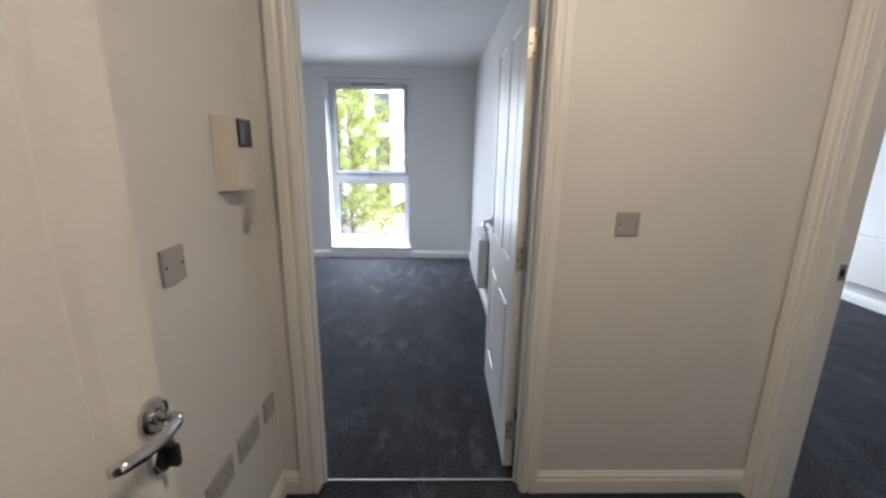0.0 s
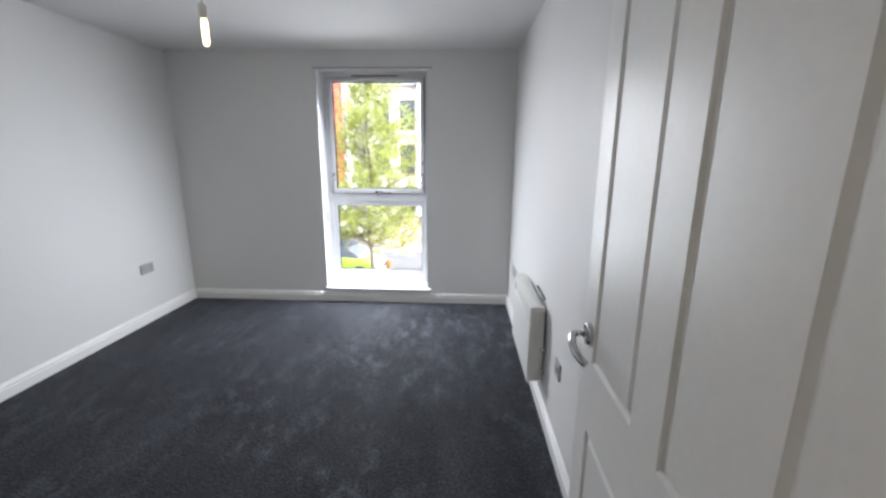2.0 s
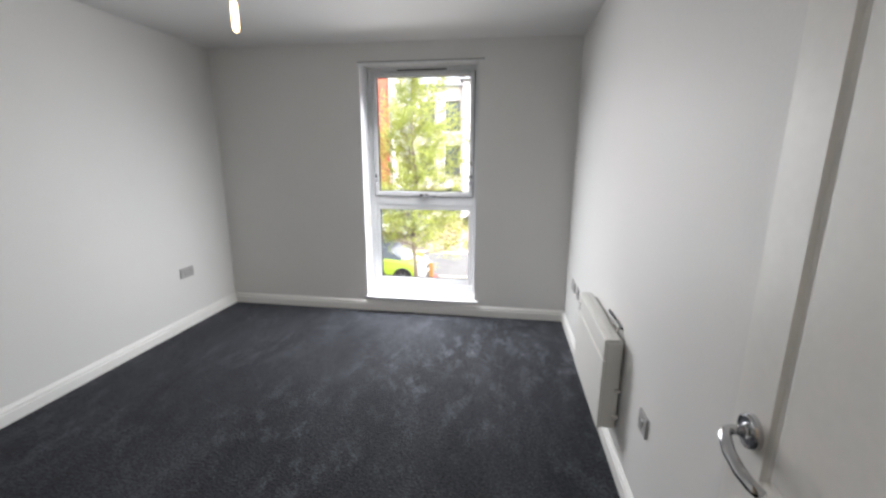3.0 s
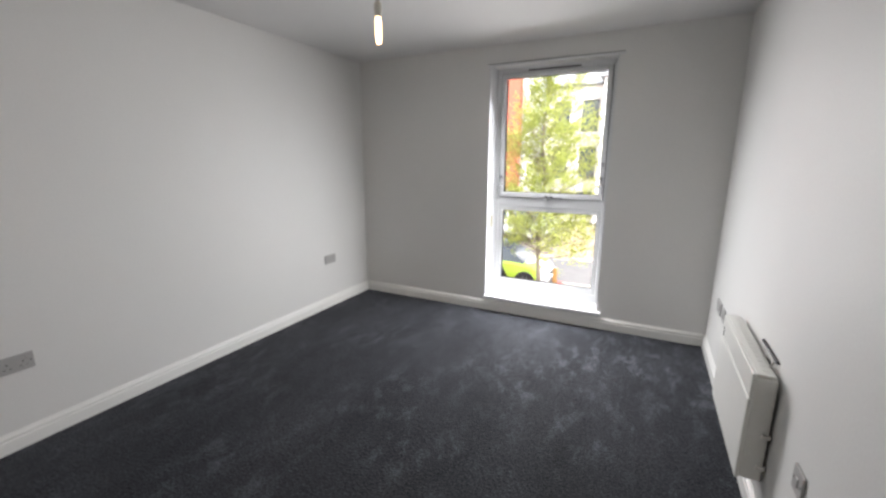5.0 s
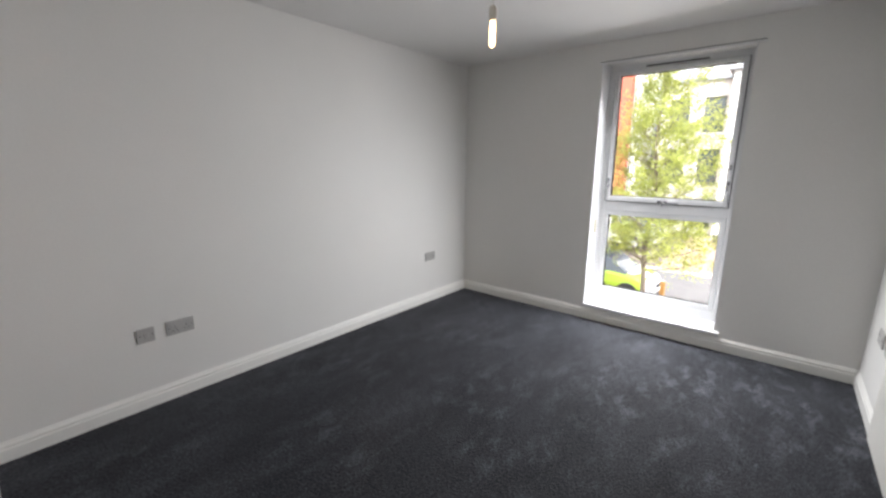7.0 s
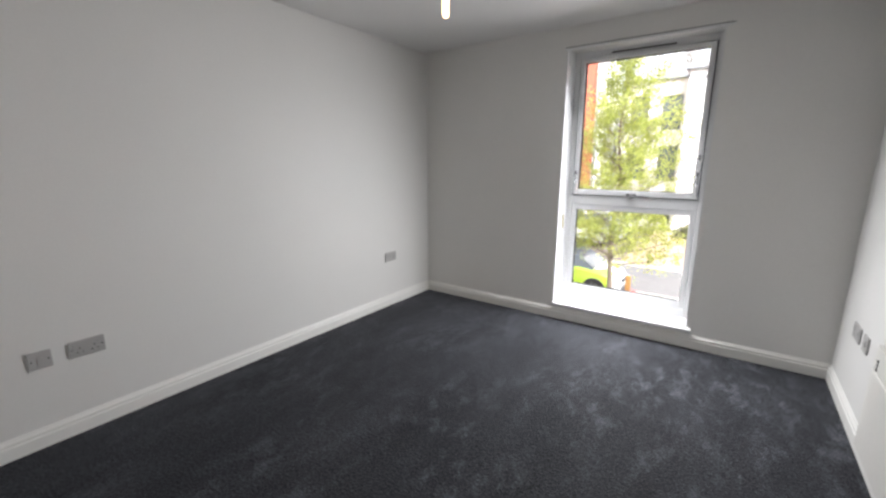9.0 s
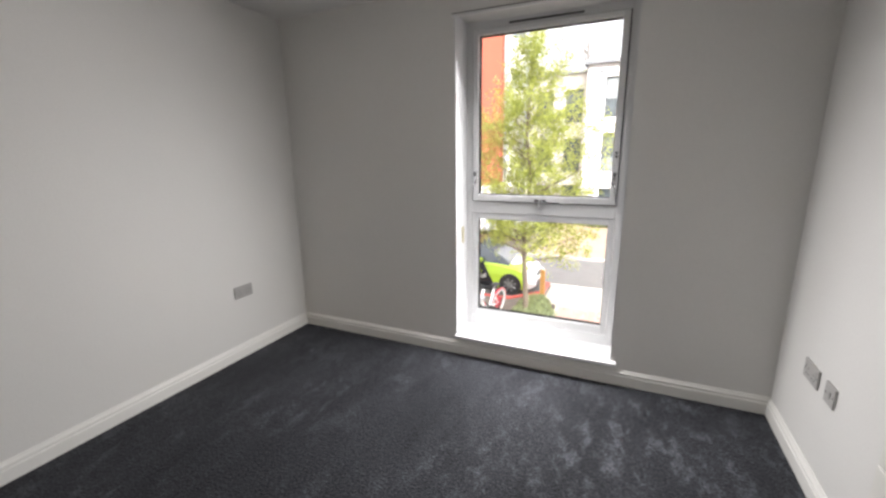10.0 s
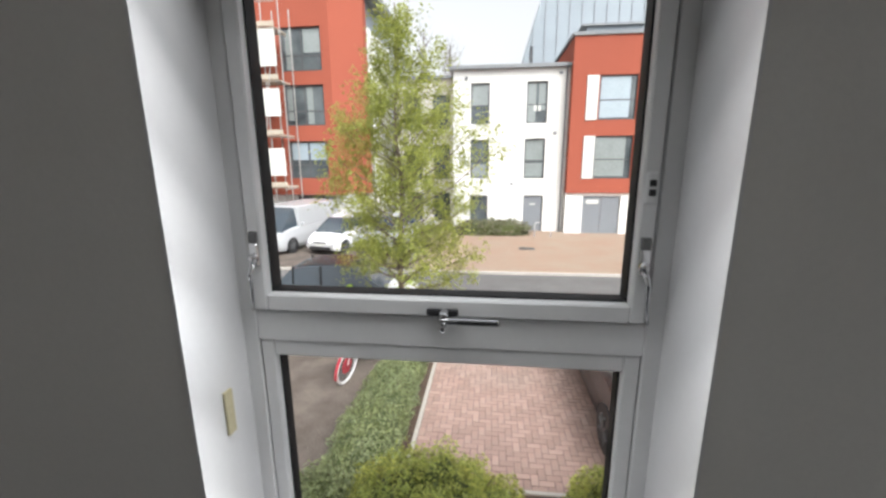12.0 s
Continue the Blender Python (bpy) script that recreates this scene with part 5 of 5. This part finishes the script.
part("side_wall", boxes((-6.2, -5.66, Y2 + 1.51, 30.1, G, 7.45), (-16, -6.2, Y2 + 1.6, 30.1, G, 8.9)), RENDERW, lb)
shades = ([(0.06, 0.25, 0.0, 1.0, BLINDG), (0.55, 1, 0.42, 1, BLINDG)], [(0.0, 0.16, 0.1, 1, BLINDG), (0.55, 0.72, 0.0, 1, BLINDG)], [(0.02, 0.47, 0.5, 1, BLINDW), (0.53, 0.98, 0.5, 1, BLINDW)])
for w, b in zip(lw, shades):
    far_window(lb, *w, Y2 + 0.12, cols=2, bar=0.36, blinds=b)
far_window(lb, -9.05, -7.1, -1.6, -0.25, Y2 + 0.48, cols=3, blinds=[(0.68, 0.98, 0, 1, BLINDW), (0.34, 0.64, 0.2, 1, BLINDG)])
part("penthouse", boxes((-14, -5.72, Y2 + 1.7, 30.0, 7.46, 8.55)), ZINC, lb)
part("roof", boxes((-16, -5.1, Y2 + 1.2, 30.6, 8.56, 8.85), bev=0.03), FASCIA, lb)
part("downpipe", tube(bmesh.new(), [(-5.55, Y2 + 1.6, G), (-5.55, Y2 + 1.6, 5.4)], 0.05, 8), FASCIA, lb)

# scaffold
sc = thing("scaffold", GROW @ pose(0.60, 0, 0), "grey tube scaffold with pale boards against the red flats", "scaffold")
POLE = mat("scaffold_tube", (0.42, 0.41, 0.39), 0.5, 0.5, vary=0.08, scale=6, bump=0.03)
BOARD = mat("scaffold_board", (0.52, 0.45, 0.36), 0.8, vary=0.1, scale=5, bump=0.1)
for x in (-9.75, -9.0):
    for y in (22.6, 23.5):
        part("pole", tube(bmesh.new(), [(x, y, G), (x + 0.04, y, 8.0 - 0.5 * (y - 22.6))], 0.028, 6), POLE, sc)
for z in (0.2, 2.4, 4.6, 6.6):
    part("deck", boxes((-12.5, -9.15, 22.55, 23.55, z, z + 0.06)), BOARD, sc, "pale scaffold boards")
    part("toe_board", boxes((-12.5, -9.15, 22.50, 22.54, z + 0.07, z + 0.26)), BOARD, sc)
    part("rail", tube(bmesh.new(), [(-12.5, 22.56, z + 1.0), (-9.1, 22.56, z + 1.0)], 0.024, 6), POLE, sc)
    part("ledger", tube(bmesh.new(), [(-9.22, 22.4, z - 0.05), (-9.22, 23.7, z - 0.05)], 0.024, 6), POLE, sc)
for z0, z1 in ((5.15, 6.55), (3.2, 4.3), (0.75, 1.9)):
    part("sheet", boxes((-12.5, -9.12, 22.44, 22.47, z0, z1), bev=0.004), NET, sc, "white debris sheet")
part("brace", tube(bmesh.new(), [(-9.9, 22.5, 2.4), (-9.2, 22.5, 6.6)], 0.024, 6), POLE, sc)

# low hedge, cycle rail and cover before the white house
bush("hedge", "low brown-green hedge against the white house", pose(0.35, 27.4, G), 1.9, 0.55, 0.75, 2600, 0.09, mat("dull_leaf", (0.10, 0.12, 0.06), 0.6, vary=0.15, bump=0, rand=0.4, island=True, tint=(0.15, 0.13, 0.08)), 31, "", 2.0)
cr = thing("cycle_rail", pose(2.95, 26.9, G), "bent pale steel cycle rail before the flats", "rail")
part("hoop", tube(bmesh.new(), [(-0.42, 0, 0), (-0.42, 0, 0.62), (-0.36, 0, 0.74), (0.36, 0, 0.74), (0.42, 0, 0.62), (0.42, 0, 0)], 0.03, 8), RIM, cr)
dc = thing("drain_cover", pose(1.9, 23.9, G), "dark iron drain cover in the parking court", "drain")
part("cover", boxes((-0.35, 0.35, -0.25, 0.25, 0, 0.008), bev=0.003), METB, dc)
wc = thing("access_cover", pose(0.30, 13.95, G + 0.004), "small pale access cover in the drive", "drain")
part("cover", boxes((-0.06, 0.06, -0.04, 0.04, 0, 0.012), bev=0.003), NET, wc)


# ---- the block drive, laid herringbone ----
JOINT = mat("joint_sand", (0.13, 0.105, 0.09), 0.95, vary=0.15, scale=6, grain=90, bump=0.2)
drive = thing("drive", pose(0, 0, 0), "weathered red block drive laid in herringbone", "drive", kind="structure")
part("bedding", boxes((-0.798, 2.9, 9.902, 14.35, G - 0.12, G - 0.012)), JOINT, drive, "sandy joints")


def block_mesh(w, d):
    me = bpy.data.meshes.new("brick")
    b = 0.006
    x, y = w / 2 - 0.004, d / 2 - 0.004
    v = [(-x, -y, -0.03), (x, -y, -0.03), (x, y, -0.03), (-x, y, -0.03), (-x, -y, -0.004), (x, -y, -0.004), (x, y, -0.004), (-x, y, -0.004), (-x + b, -y + b, 0), (x - b, -y + b, 0), (x - b, y - b, 0), (-x + b, y - b, 0)]
    f = [(8, 9, 10, 11)] + [(i + k, i + (k + 1) % 4, i + 4 + (k + 1) % 4, i + 4 + k) for i in (0, 4) for k in range(4)]
    me.from_pydata(v, [], f)
    me.materials.append(BRICK)
    return me


flat, tall, half = block_mesh(0.2, 0.1), block_mesh(0.1, 0.2), block_mesh(0.1, 0.1)
rng = random.Random(5)
rest_v, rest_f = [], []
count = 0
NX, NY = 37, 44
for j in range(NY):
    for i in range(NX):
        s = (i - j) % 4
        if s == 0 and i + 1 < NX:
            me, cx, cy = flat, (i + 1.0) * 0.1, (j + 0.5) * 0.1
        elif s == 3 and j + 1 < NY:
            me, cx, cy = tall, (i + 0.5) * 0.1, (j + 1.0) * 0.1
        elif s in (0, 3) or (s == 1 and i == 0) or (s == 2 and j == 0):
            me, cx, cy = half, (i + 0.5) * 0.1, (j + 0.5) * 0.1
        else:
            continue
        p = (-0.797 + cx, 9.905 + cy, G + rng.uniform(-0.004, 0.002))
        if p[1] < 12.3 and p[0] < 1.75 and count < 300:
            ob = new("brick", me)
            ob.parent = drive
            ob.matrix_basis = pose(*p, rng.uniform(-0.6, 0.6), rng.uniform(-0.6, 0.6), rng.uniform(-0.8, 0.8))
            count += 1
        else:
            n = len(rest_v)
            rest_v += [(v.co.x + p[0], v.co.y + p[1], v.co.z + p[2]) for v in me.vertices]
            rest_f += [tuple(n + k for k in q.vertices) for q in me.polygons]
me = bpy.data.meshes.new("bricks_beyond")
me.from_pydata(rest_v, [], rest_f)
me.materials.append(BRICKI)
ob = new("bricks_beyond", me)
ob.parent = drive
tagged(ob, "the drive's further red blocks", kind="stuff")
